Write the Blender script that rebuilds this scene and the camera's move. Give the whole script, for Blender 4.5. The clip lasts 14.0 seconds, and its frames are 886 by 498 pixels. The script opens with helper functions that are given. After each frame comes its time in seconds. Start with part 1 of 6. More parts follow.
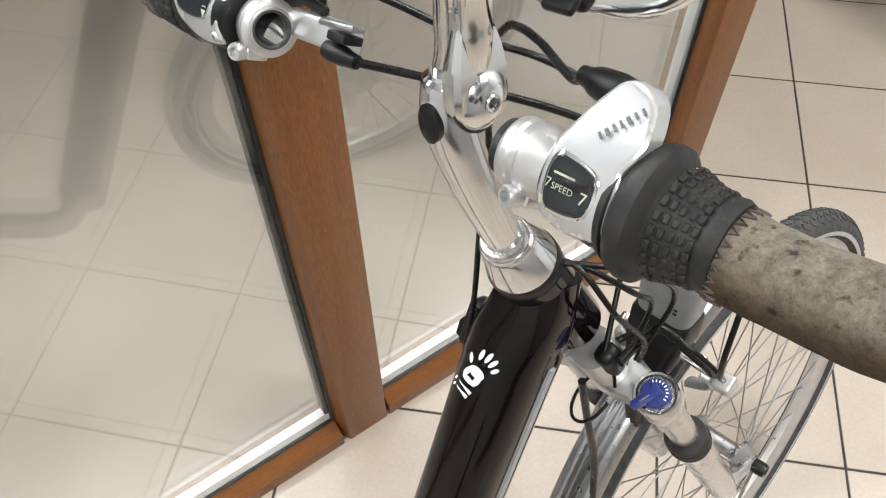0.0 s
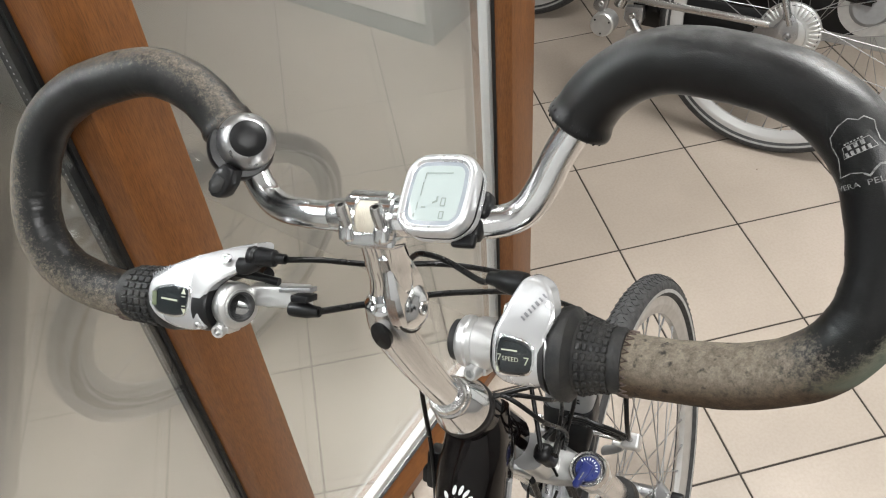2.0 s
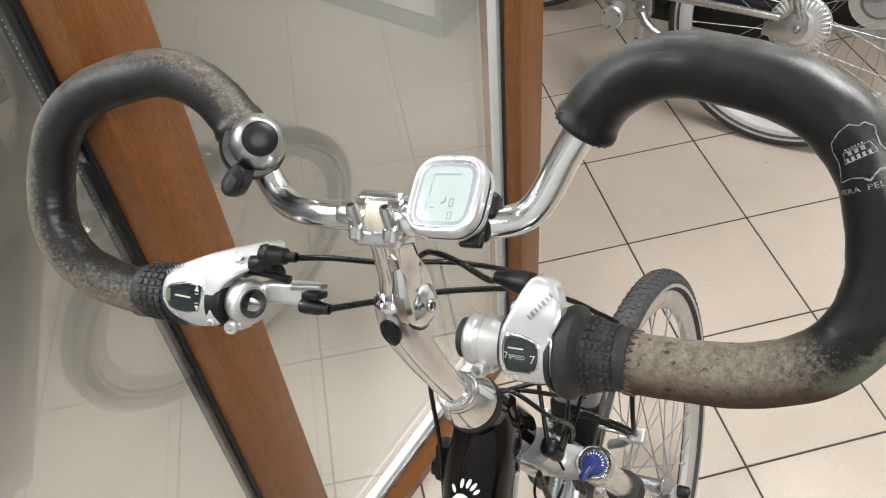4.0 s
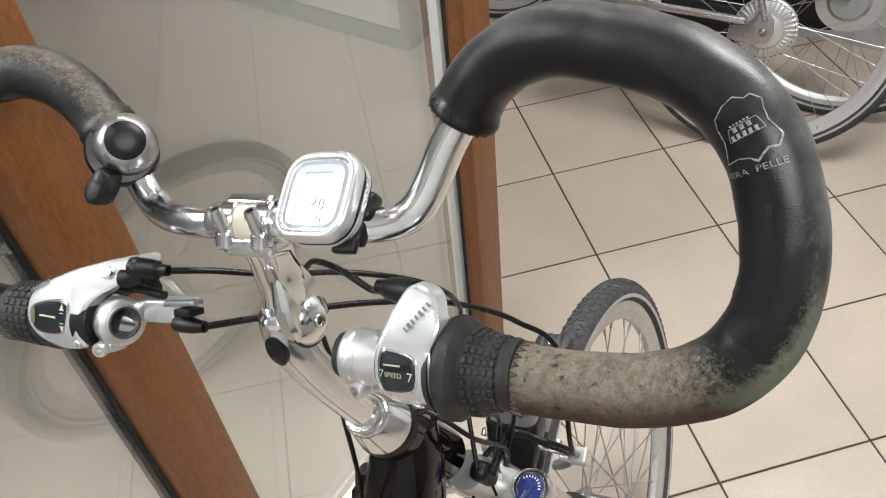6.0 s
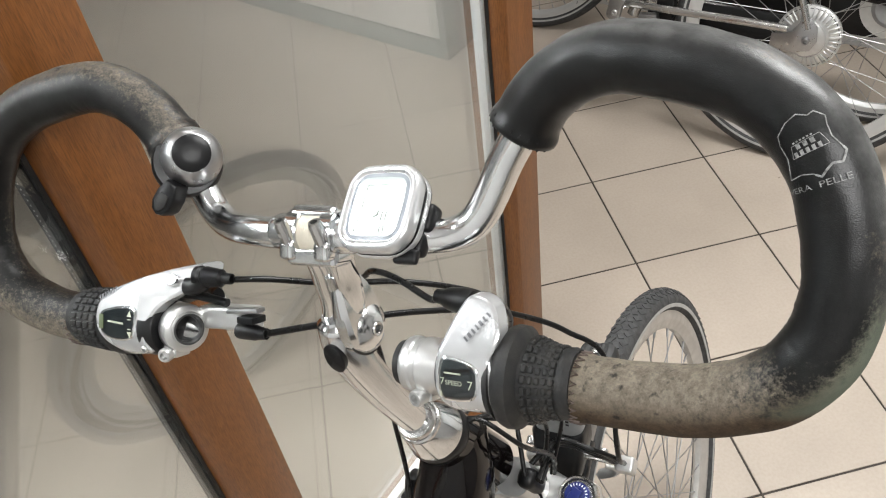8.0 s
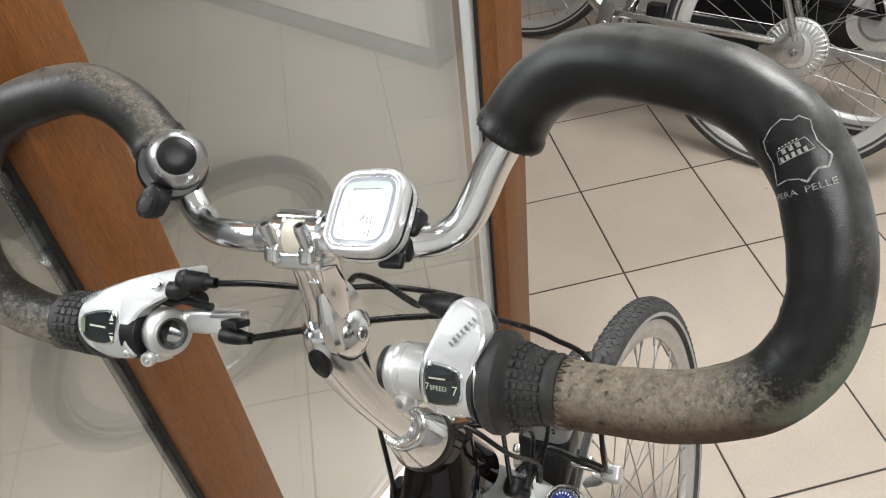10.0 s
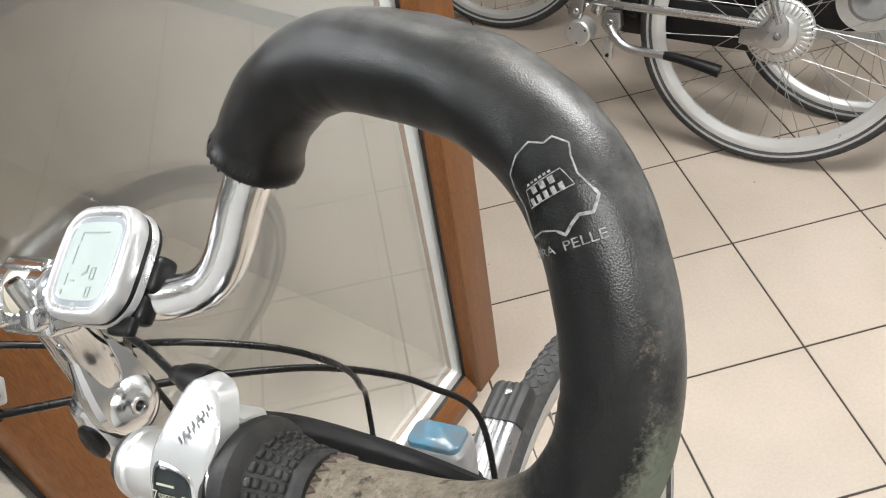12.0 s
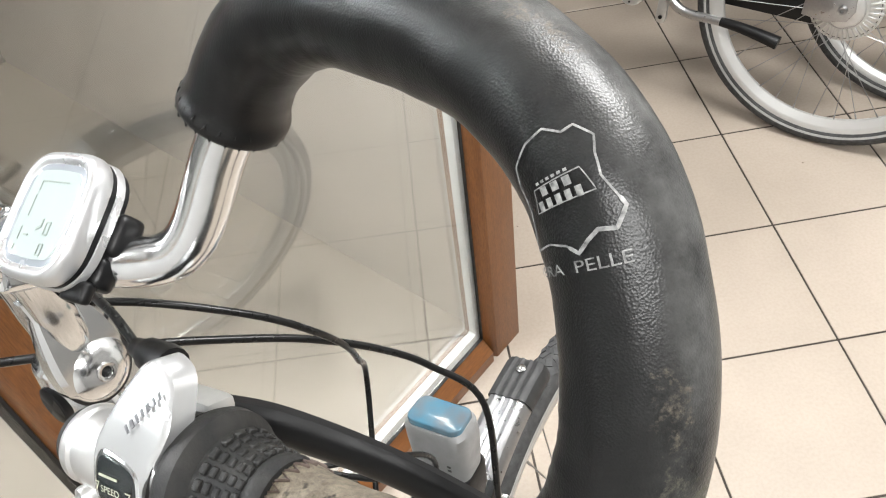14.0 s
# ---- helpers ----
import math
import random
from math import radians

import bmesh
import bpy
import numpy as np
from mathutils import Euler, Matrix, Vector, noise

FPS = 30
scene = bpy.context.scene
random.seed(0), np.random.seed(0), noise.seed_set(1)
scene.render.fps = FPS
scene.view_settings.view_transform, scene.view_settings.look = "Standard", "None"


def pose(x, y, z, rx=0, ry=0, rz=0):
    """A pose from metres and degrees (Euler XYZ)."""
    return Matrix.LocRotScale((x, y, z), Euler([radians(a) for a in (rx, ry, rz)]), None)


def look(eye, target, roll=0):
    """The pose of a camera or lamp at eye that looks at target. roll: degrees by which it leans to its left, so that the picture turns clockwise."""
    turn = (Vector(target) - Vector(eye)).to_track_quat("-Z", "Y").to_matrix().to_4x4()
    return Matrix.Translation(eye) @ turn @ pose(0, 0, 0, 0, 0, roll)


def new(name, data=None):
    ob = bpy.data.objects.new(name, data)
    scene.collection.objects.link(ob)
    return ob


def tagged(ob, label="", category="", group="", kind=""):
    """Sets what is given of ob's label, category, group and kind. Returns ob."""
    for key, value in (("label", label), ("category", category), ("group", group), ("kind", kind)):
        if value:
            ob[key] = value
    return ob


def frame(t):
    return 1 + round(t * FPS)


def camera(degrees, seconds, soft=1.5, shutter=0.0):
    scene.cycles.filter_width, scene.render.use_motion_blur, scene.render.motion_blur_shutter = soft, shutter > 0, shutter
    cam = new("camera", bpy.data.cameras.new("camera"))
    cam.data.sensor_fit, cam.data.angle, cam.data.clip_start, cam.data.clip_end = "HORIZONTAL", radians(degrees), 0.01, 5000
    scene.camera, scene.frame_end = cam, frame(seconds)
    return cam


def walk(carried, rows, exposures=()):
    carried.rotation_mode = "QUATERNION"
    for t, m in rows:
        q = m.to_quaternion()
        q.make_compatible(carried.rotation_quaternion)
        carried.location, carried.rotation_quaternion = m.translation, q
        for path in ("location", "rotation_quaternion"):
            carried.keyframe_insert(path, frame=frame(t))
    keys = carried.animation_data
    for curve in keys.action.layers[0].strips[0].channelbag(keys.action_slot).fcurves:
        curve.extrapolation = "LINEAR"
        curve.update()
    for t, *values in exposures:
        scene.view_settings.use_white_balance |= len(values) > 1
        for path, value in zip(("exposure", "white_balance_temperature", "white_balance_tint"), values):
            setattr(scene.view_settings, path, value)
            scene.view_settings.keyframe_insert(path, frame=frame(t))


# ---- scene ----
cam = camera(55.86, 14.0, soft=1.1)
PATH = [
    (0, (-0.624, -1.306, 1.446), (-0.802, -0.164, -0.186), -0.5),
    (0.2, (-0.647, -1.283, 1.48), (-0.667, -0.126, -0.15), -0.8),
    (0.5, (-0.688, -1.32, 1.541), (-0.542, -0.093, -0.032), -2.0),
    (1, (-0.727, -1.369, 1.59), (-0.425, -0.026, 0.139), -2.6),
    (1.5, (-0.707, -1.388, 1.608), (-0.422, -0.021, 0.176), -3.9),
    (2, (-0.697, -1.382, 1.609), (-0.468, -0.017, 0.164), -5.3),
    (2.5, (-0.697, -1.384, 1.621), (-0.493, -0.025, 0.167), -5.9),
    (3, (-0.695, -1.385, 1.621), (-0.493, -0.032, 0.163), -5.9),
    (5.3, (-0.698, -1.384, 1.619), (-0.483, -0.030, 0.163), -5.9),
    (5.5, (-0.689, -1.378, 1.609), (-0.458, -0.023, 0.156), -5.8),
    (6, (-0.619, -1.367, 1.566), (-0.391, 0.013, 0.136), -6.6),
    (6.5, (-0.571, -1.365, 1.558), (-0.379, 0.047, 0.154), -8.7),
    (7, (-0.574, -1.365, 1.559), (-0.425, 0.057, 0.16), -10.0),
    (7.5, (-0.62, -1.361, 1.567), (-0.482, 0.056, 0.162), -9.3),
    (7.7, (-0.631, -1.366, 1.574), (-0.487, 0.043, 0.163), -9.0),
    (9.8, (-0.643, -1.378, 1.586), (-0.46, 0.041, 0.188), -7.2),
    (10, (-0.634, -1.371, 1.574), (-0.448, 0.048, 0.176), -7.3),
    (10.5, (-0.606, -1.37, 1.574), (-0.44, 0.045, 0.17), -9.3),
    (11, (-0.606, -1.371, 1.574), (-0.456, 0.046, 0.171), -10.1),
    (11.5, (-0.576, -1.361, 1.559), (-0.43, 0.057, 0.156), -10.1),
    (12, (-0.488, -1.293, 1.496), (-0.35, 0.126, 0.094), -10.1),
    (12.5, (-0.465, -1.254, 1.467), (-0.367, 0.162, 0.058), -9.8),
    (13, (-0.47, -1.239, 1.458), (-0.4, 0.159, 0.029), -9.5),
    (13.5, (-0.471, -1.243, 1.461), (-0.403, 0.149, 0.026), -9.3),
    (14, (-0.469, -1.247, 1.466), (-0.43, 0.104, -0.008), -8.3),
]
walk(cam, [(t, look(eye, target, roll)) for t, eye, target, roll in PATH],
     exposures=[(0, 0.36), (0.5, 0.08), (1.5, 0.09), (3, 0.25), (6.5, 0.16), (7.5, 0.22), (10, 0.13), (11, 0.15), (12, 0.42), (12.5, 0.50), (13, 0.66), (13.5, 0.64), (14, 0.62)])

# ---- light ----
world = bpy.data.worlds.new("sky")
scene.world = world
world.use_nodes = True
_bg = world.node_tree.nodes["Background"]
_sky = world.node_tree.nodes.new("ShaderNodeTexSky")
_sky.sky_type, _sky.sun_disc = "NISHITA", False
_sky.sun_elevation, _sky.sun_rotation = radians(40), radians(140)
world.node_tree.links.new(_sky.outputs[0], _bg.inputs[0])
_bg.inputs[1].default_value = 0.08

PART_ANGLE = radians(43.8)
POST = Vector((-0.30, -0.17, 0))                          # foot of the end post of the glazed screen
DW = Vector((math.cos(PART_ANGLE), math.sin(PART_ANGLE), 0))
NW = Vector((DW.y, -DW.x, 0))


def wall_point(s, y, z):
    """A place by its distance along the glazed screen, behind it, and its height."""
    return POST + DW * s - NW * y + Vector((0, 0, z))


def area_lamp(name, at, target, w, h, power, color):
    data = bpy.data.lights.new(name, "AREA")
    data.shape, data.size, data.size_y, data.energy, data.color = "RECTANGLE", w, h, power, color
    ob = new(name, data)
    ob.matrix_world = look(at, target)
    return ob


# two panels under the shop's ceiling, daylight in the lobby's transom, an unseen strip added over the lobby to brighten
# its floor, daylight in the shop window behind the camera
area_lamp("ceiling_lamp", (0.7, -0.4, 2.72), (0.7, -0.4, 0), 1.2, 0.6, 66, (0.98, 0.98, 0.97))
area_lamp("ceiling_lamp", (-0.3, -2.3, 2.72), (-0.3, -2.3, 0), 1.2, 0.6, 36, (0.98, 0.98, 0.97))
area_lamp("transom_daylight", wall_point(-1.3, 1.0, 2.10), wall_point(-1.3, 0, 1.95), 1.6, 0.38, 26, (0.93, 0.97, 1.0))
area_lamp("lobby_fill_lamp", wall_point(-1.52, 0.15, 2.72), wall_point(-1.52, 0.15, 0), 0.17, 0.5, 4, (0.96, 0.98, 1.0))
area_lamp("shop_window_daylight", wall_point(0.4, -3.3, 1.5), wall_point(0.4, 0, 0.9), 3.0, 2.0, 52, (0.96, 0.98, 1.0))

# ---- materials ----
def mat(name, color, rough=0.5, metal=0.0, noise_scale=0.0, vary=0.15, bump=0.0, bump_scale=200.0, color2=None, spread=0.5, stretch=None, rough_vary=0.2, dist=0.002, **extra):
    m = bpy.data.materials.new(name)
    m.use_nodes = True
    nt = m.node_tree
    b = nt.nodes["Principled BSDF"]
    b.inputs["Roughness"].default_value, b.inputs["Metallic"].default_value = rough, metal
    b.inputs["Base Color"].default_value = (*color, 1)
    for key, value in extra.items():
        b.inputs[key.replace("_", " ")].default_value = value
    tc = nt.nodes.new("ShaderNodeTexCoord")
    vec = tc.outputs["Object"]
    if stretch:
        mp = nt.nodes.new("ShaderNodeMapping")
        mp.inputs["Scale"].default_value = stretch
        nt.links.new(vec, mp.inputs["Vector"])
        vec = mp.outputs["Vector"]
    if noise_scale:
        n1 = nt.nodes.new("ShaderNodeTexNoise")
        n1.inputs["Scale"].default_value, n1.inputs["Detail"].default_value = noise_scale, 8
        nt.links.new(vec, n1.inputs["Vector"])
        ramp = nt.nodes.new("ShaderNodeValToRGB")
        ramp.color_ramp.elements[0].position, ramp.color_ramp.elements[1].position = 0.5 - spread / 2, 0.5 + spread / 2
        c2 = color2 or tuple(c * (1 - vary) for c in color)
        ramp.color_ramp.elements[0].color, ramp.color_ramp.elements[1].color = (*c2, 1), (*color, 1)
        nt.links.new(n1.outputs["Fac"], ramp.inputs["Fac"])
        nt.links.new(ramp.outputs["Color"], b.inputs["Base Color"])
        mr = nt.nodes.new("ShaderNodeMapRange")
        mr.inputs["From Min"].default_value, mr.inputs["From Max"].default_value = 0.3, 0.7
        mr.inputs["To Min"].default_value, mr.inputs["To Max"].default_value = min(1, rough * (1 + rough_vary)), rough * (1 - rough_vary)
        nt.links.new(n1.outputs["Fac"], mr.inputs["Value"])
        nt.links.new(mr.outputs["Result"], b.inputs["Roughness"])
    if bump:
        n2 = nt.nodes.new("ShaderNodeTexNoise")
        n2.inputs["Scale"].default_value, n2.inputs["Detail"].default_value = bump_scale, 4
        nt.links.new(vec, n2.inputs["Vector"])
        bp = nt.nodes.new("ShaderNodeBump")
        bp.inputs["Strength"].default_value, bp.inputs["Distance"].default_value = bump, dist
        nt.links.new(n2.outputs["Fac"], bp.inputs["Height"])
        nt.links.new(bp.outputs["Normal"], b.inputs["Normal"])
    return m


def link(m, a, b):
    m.node_tree.links.new(a, b)


def node(m, kind, **inputs):
    n = m.node_tree.nodes.new(kind)
    for key, value in inputs.items():
        n.inputs[key.replace("_", " ")].default_value = value
    return n


def tile_material():
    m = mat("beige_ceramic_tile", (0.58, 0.475, 0.37), 0.33, bump=0.06, bump_scale=45)
    b = m.node_tree.nodes["Principled BSDF"]
    tc = node(m, "ShaderNodeTexCoord")
    info = node(m, "ShaderNodeObjectInfo")
    geo = node(m, "ShaderNodeNewGeometry")
    cloud = node(m, "ShaderNodeTexNoise", Scale=2.6, Detail=5.0)
    link(m, geo.outputs["Position"], cloud.inputs["Vector"])
    speck = node(m, "ShaderNodeTexNoise", Scale=150.0, Detail=3.0)
    link(m, geo.outputs["Position"], speck.inputs["Vector"])
    dirt = node(m, "ShaderNodeTexNoise", Scale=34.0, Detail=6.0)
    link(m, geo.outputs["Position"], dirt.inputs["Vector"])
    r1 = node(m, "ShaderNodeValToRGB")
    r1.color_ramp.elements[0].position, r1.color_ramp.elements[1].position = 0.3, 0.7
    r1.color_ramp.elements[0].color, r1.color_ramp.elements[1].color = (0.368, 0.312, 0.258, 1), (0.442, 0.377, 0.315, 1)
    link(m, cloud.outputs["Fac"], r1.inputs["Fac"])
    r2 = node(m, "ShaderNodeValToRGB")
    r2.color_ramp.elements[0].position, r2.color_ramp.elements[1].position = 0.30, 0.62
    r2.color_ramp.elements[0].color, r2.color_ramp.elements[1].color = (0.93, 0.925, 0.91, 1), (1, 1, 1, 1)
    link(m, speck.outputs["Fac"], r2.inputs["Fac"])
    r3 = node(m, "ShaderNodeValToRGB")
    r3.color_ramp.elements[0].position, r3.color_ramp.elements[1].position = 0.735, 0.755
    r3.color_ramp.elements[0].color, r3.color_ramp.elements[1].color = (1, 1, 1, 1), (0.45, 0.40, 0.36, 1)
    link(m, dirt.outputs["Fac"], r3.inputs["Fac"])
    mx = node(m, "ShaderNodeMix")
    mx.data_type, mx.blend_type = "RGBA", "MULTIPLY"
    mx.inputs[0].default_value = 1.0
    link(m, r1.outputs["Color"], mx.inputs[6])
    link(m, r2.outputs["Color"], mx.inputs[7])
    mx2 = node(m, "ShaderNodeMix")
    mx2.data_type, mx2.blend_type = "RGBA", "MULTIPLY"
    mx2.inputs[0].default_value = 1.0
    link(m, mx.outputs[2], mx2.inputs[6])
    link(m, r3.outputs["Color"], mx2.inputs[7])
    hsv = node(m, "ShaderNodeHueSaturation")
    mr = node(m, "ShaderNodeMapRange")
    mr.inputs["To Min"].default_value, mr.inputs["To Max"].default_value = 0.955, 1.045
    link(m, info.outputs["Random"], mr.inputs["Value"])
    link(m, mr.outputs["Result"], hsv.inputs["Value"])
    link(m, mx2.outputs[2], hsv.inputs["Color"])
    link(m, hsv.outputs["Color"], b.inputs["Base Color"])
    mr2 = node(m, "ShaderNodeMapRange")
    mr2.inputs["To Min"].default_value, mr2.inputs["To Max"].default_value = 0.42, 0.26
    link(m, cloud.outputs["Fac"], mr2.inputs["Value"])
    link(m, mr2.outputs["Result"], b.inputs["Roughness"])
    return m


def wood_material(name, stretch, turn=0.0):
    """Golden-oak foil: fine grain of dark dashes on red-brown, drawn out along the piece."""
    m = mat(name, (0.25, 0.085, 0.022), 0.36)
    b = m.node_tree.nodes["Principled BSDF"]
    tc = node(m, "ShaderNodeTexCoord")
    spin = node(m, "ShaderNodeMapping", Rotation=(0.0, 0.0, turn))
    link(m, tc.outputs["Object"], spin.inputs["Vector"])
    mp = node(m, "ShaderNodeMapping", Scale=stretch)
    link(m, spin.outputs["Vector"], mp.inputs["Vector"])
    fine = node(m, "ShaderNodeTexNoise", Scale=900.0, Detail=4.0, Roughness=0.65)
    wide = node(m, "ShaderNodeTexNoise", Scale=60.0, Detail=5.0, Distortion=0.8)
    for n in (fine, wide):
        link(m, mp.outputs["Vector"], n.inputs["Vector"])
    r1 = node(m, "ShaderNodeValToRGB")
    r1.color_ramp.elements[0].position, r1.color_ramp.elements[1].position = 0.36, 0.60
    r1.color_ramp.elements[0].color, r1.color_ramp.elements[1].color = (0.125, 0.045, 0.0100, 1), (0.212, 0.080, 0.0195, 1)
    link(m, fine.outputs["Fac"], r1.inputs["Fac"])
    r2 = node(m, "ShaderNodeValToRGB")
    r2.color_ramp.elements[0].position, r2.color_ramp.elements[1].position = 0.3, 0.7
    r2.color_ramp.elements[0].color, r2.color_ramp.elements[1].color = (0.80, 0.76, 0.72, 1), (1, 1, 1, 1)
    link(m, wide.outputs["Fac"], r2.inputs["Fac"])
    mx = node(m, "ShaderNodeMix")
    mx.data_type, mx.blend_type = "RGBA", "MULTIPLY"
    mx.inputs[0].default_value = 1.0
    link(m, r1.outputs["Color"], mx.inputs[6])
    link(m, r2.outputs["Color"], mx.inputs[7])
    link(m, mx.outputs[2], b.inputs["Base Color"])
    bp = node(m, "ShaderNodeBump", Strength=0.2, Distance=0.0005)
    link(m, fine.outputs["Fac"], bp.inputs["Height"])
    link(m, bp.outputs["Normal"], b.inputs["Normal"])
    return m


def leather_material():
    """Black leather; the attribute 'wear' says how far it is rubbed to a dusty grey-brown."""
    m = mat("worn_black_leather", (0.03, 0.03, 0.031), 0.42)
    b = m.node_tree.nodes["Principled BSDF"]
    b.inputs["Specular IOR Level"].default_value = 0.34
    tc = node(m, "ShaderNodeTexCoord")
    at = node(m, "ShaderNodeAttribute")
    at.attribute_name = "wear"
    blot = node(m, "ShaderNodeTexNoise", Scale=260.0, Detail=9.0, Roughness=0.78)
    fleck = node(m, "ShaderNodeTexNoise", Scale=700.0, Detail=3.0)
    grain = node(m, "ShaderNodeTexVoronoi", Scale=1500.0)
    hue = node(m, "ShaderNodeTexNoise", Scale=170.0, Detail=12.0, Roughness=0.85)
    for n in (blot, fleck, grain, hue):
        link(m, tc.outputs["Object"], n.inputs["Vector"])
    # rubbed = step(noise + wear)
    add = node(m, "ShaderNodeMath")
    link(m, blot.outputs["Fac"], add.inputs[0])
    link(m, at.outputs["Fac"], add.inputs[1])
    add2 = node(m, "ShaderNodeMath")
    add2.operation = "MULTIPLY_ADD"
    link(m, fleck.outputs["Fac"], add2.inputs[0])
    add2.inputs[1].default_value = 0.35
    link(m, add.outputs[0], add2.inputs[2])
    mask = node(m, "ShaderNodeMapRange")
    mask.inputs["From Min"].default_value, mask.inputs["From Max"].default_value = 0.94, 1.22
    link(m, add2.outputs[0], mask.inputs["Value"])
    dust = node(m, "ShaderNodeValToRGB")
    dust.color_ramp.elements[0].position, dust.color_ramp.elements[1].position = 0.34, 0.62
    dust.color_ramp.elements[0].color, dust.color_ramp.elements[1].color = (0.050, 0.042, 0.031, 1), (0.190, 0.160, 0.121, 1)
    link(m, hue.outputs["Fac"], dust.inputs["Fac"])
    mx = node(m, "ShaderNodeMix")
    mx.data_type = "RGBA"
    link(m, mask.outputs["Result"], mx.inputs[0])
    # thin scuffed grey on the rubbed upper side, with the sheen there painted in
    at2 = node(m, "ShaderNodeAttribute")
    at2.attribute_name = "scuff_sheen"
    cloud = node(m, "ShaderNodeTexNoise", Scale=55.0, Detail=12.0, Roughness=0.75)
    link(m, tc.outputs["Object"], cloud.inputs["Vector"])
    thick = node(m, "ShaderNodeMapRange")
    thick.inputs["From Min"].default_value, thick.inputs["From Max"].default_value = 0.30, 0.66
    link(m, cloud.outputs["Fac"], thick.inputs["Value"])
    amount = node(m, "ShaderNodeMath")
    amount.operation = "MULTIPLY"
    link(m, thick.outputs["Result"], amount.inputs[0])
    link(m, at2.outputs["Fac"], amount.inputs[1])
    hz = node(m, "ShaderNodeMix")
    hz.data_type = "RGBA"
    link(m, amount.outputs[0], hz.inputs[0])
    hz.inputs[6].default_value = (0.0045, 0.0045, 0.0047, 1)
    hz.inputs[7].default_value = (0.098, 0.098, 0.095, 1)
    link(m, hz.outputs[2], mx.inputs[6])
    at3 = node(m, "ShaderNodeAttribute")
    at3.attribute_name = "moss"
    green = node(m, "ShaderNodeMix")
    green.data_type = "RGBA"
    link(m, at3.outputs["Fac"], green.inputs[0])
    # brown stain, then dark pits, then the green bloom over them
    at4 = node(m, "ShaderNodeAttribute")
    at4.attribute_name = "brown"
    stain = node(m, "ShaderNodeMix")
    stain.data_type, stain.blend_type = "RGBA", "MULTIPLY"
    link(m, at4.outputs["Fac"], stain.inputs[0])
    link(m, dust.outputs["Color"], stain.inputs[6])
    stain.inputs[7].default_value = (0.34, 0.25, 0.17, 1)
    pit = node(m, "ShaderNodeTexNoise", Scale=120.0, Detail=3.0, Roughness=0.6)
    link(m, tc.outputs["Object"], pit.inputs["Vector"])
    pits = node(m, "ShaderNodeValToRGB")
    pits.color_ramp.elements[0].position, pits.color_ramp.elements[1].position = 0.30, 0.40
    pits.color_ramp.elements[0].color, pits.color_ramp.elements[1].color = (0.22, 0.22, 0.23, 1), (1, 1, 1, 1)
    link(m, pit.outputs["Fac"], pits.inputs["Fac"])
    worn = node(m, "ShaderNodeMix")
    worn.data_type, worn.blend_type = "RGBA", "MULTIPLY"
    worn.inputs[0].default_value = 1.0
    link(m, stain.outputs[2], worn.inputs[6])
    link(m, pits.outputs["Color"], worn.inputs[7])
    link(m, worn.outputs[2], green.inputs[6])
    green.inputs[7].default_value = (0.100, 0.122, 0.092, 1)
    link(m, green.outputs[2], mx.inputs[7])
    link(m, mx.outputs[2], b.inputs["Base Color"])
    mr = node(m, "ShaderNodeMapRange")
    mr.inputs["To Min"].default_value, mr.inputs["To Max"].default_value = 0.31, 0.85
    link(m, mask.outputs["Result"], mr.inputs["Value"])
    link(m, mr.outputs["Result"], b.inputs["Roughness"])
    bp = node(m, "ShaderNodeBump", Strength=0.24, Distance=0.0003)
    link(m, grain.outputs["Distance"], bp.inputs["Height"])
    bp2 = node(m, "ShaderNodeBump", Strength=0.05, Distance=0.0005)
    link(m, blot.outputs["Fac"], bp2.inputs["Height"])
    link(m, bp.outputs["Normal"], bp2.inputs["Normal"])
    link(m, bp2.outputs["Normal"], b.inputs["Normal"])
    return m


def glass_material(name, tint):
    m = bpy.data.materials.new(name)
    m.use_nodes = True
    b = m.node_tree.nodes["Principled BSDF"]
    b.inputs["Base Color"].default_value = (*tint, 1)
    b.inputs["Transmission Weight"].default_value, b.inputs["Roughness"].default_value, b.inputs["IOR"].default_value = 1, 0.0, 1.52
    return m


def filmed_glass_material():
    """Glass with a thin reflecting film on it."""
    m = glass_material("filmed_window_glass", (0.955, 0.96, 0.95))
    b = m.node_tree.nodes["Principled BSDF"]
    film = node(m, "ShaderNodeBsdfGlossy", Color=(0.90, 0.93, 0.90, 1), Roughness=0.012)
    mx = node(m, "ShaderNodeMixShader", Fac=0.028)
    link(m, b.outputs[0], mx.inputs[1])
    link(m, film.outputs[0], mx.inputs[2])
    link(m, mx.outputs[0], m.node_tree.nodes["Material Output"].inputs["Surface"])
    return m


M_TILE = tile_material()
M_GROUT = mat("dark_grout", (0.050, 0.040, 0.032), 0.9, noise_scale=20, vary=0.35)
M_WOOD = wood_material("golden_oak_foil", (1.0, 1.0, 0.07))
M_RAIL = wood_material("golden_oak_foil_rail", (0.07, 1.0, 1.0), -PART_ANGLE)
M_LEATHER = leather_material()
M_FILM = filmed_glass_material()
M_GLASS = glass_material("window_glass", (0.975, 0.975, 0.965))
M_CHROME = mat("polished_aluminium", (0.74, 0.755, 0.77), 0.13, 1.0, noise_scale=70, vary=0.06, bump=0.05, bump_scale=30)
M_BAR = mat("drawn_aluminium_bar", (0.80, 0.81, 0.82), 0.17, 1.0, noise_scale=90, vary=0.10, bump=0.04, bump_scale=60)
M_CHROME2 = mat("scuffed_aluminium", (0.60, 0.595, 0.585), 0.24, 1.0, noise_scale=90, vary=0.12, bump=0.012, bump_scale=90)
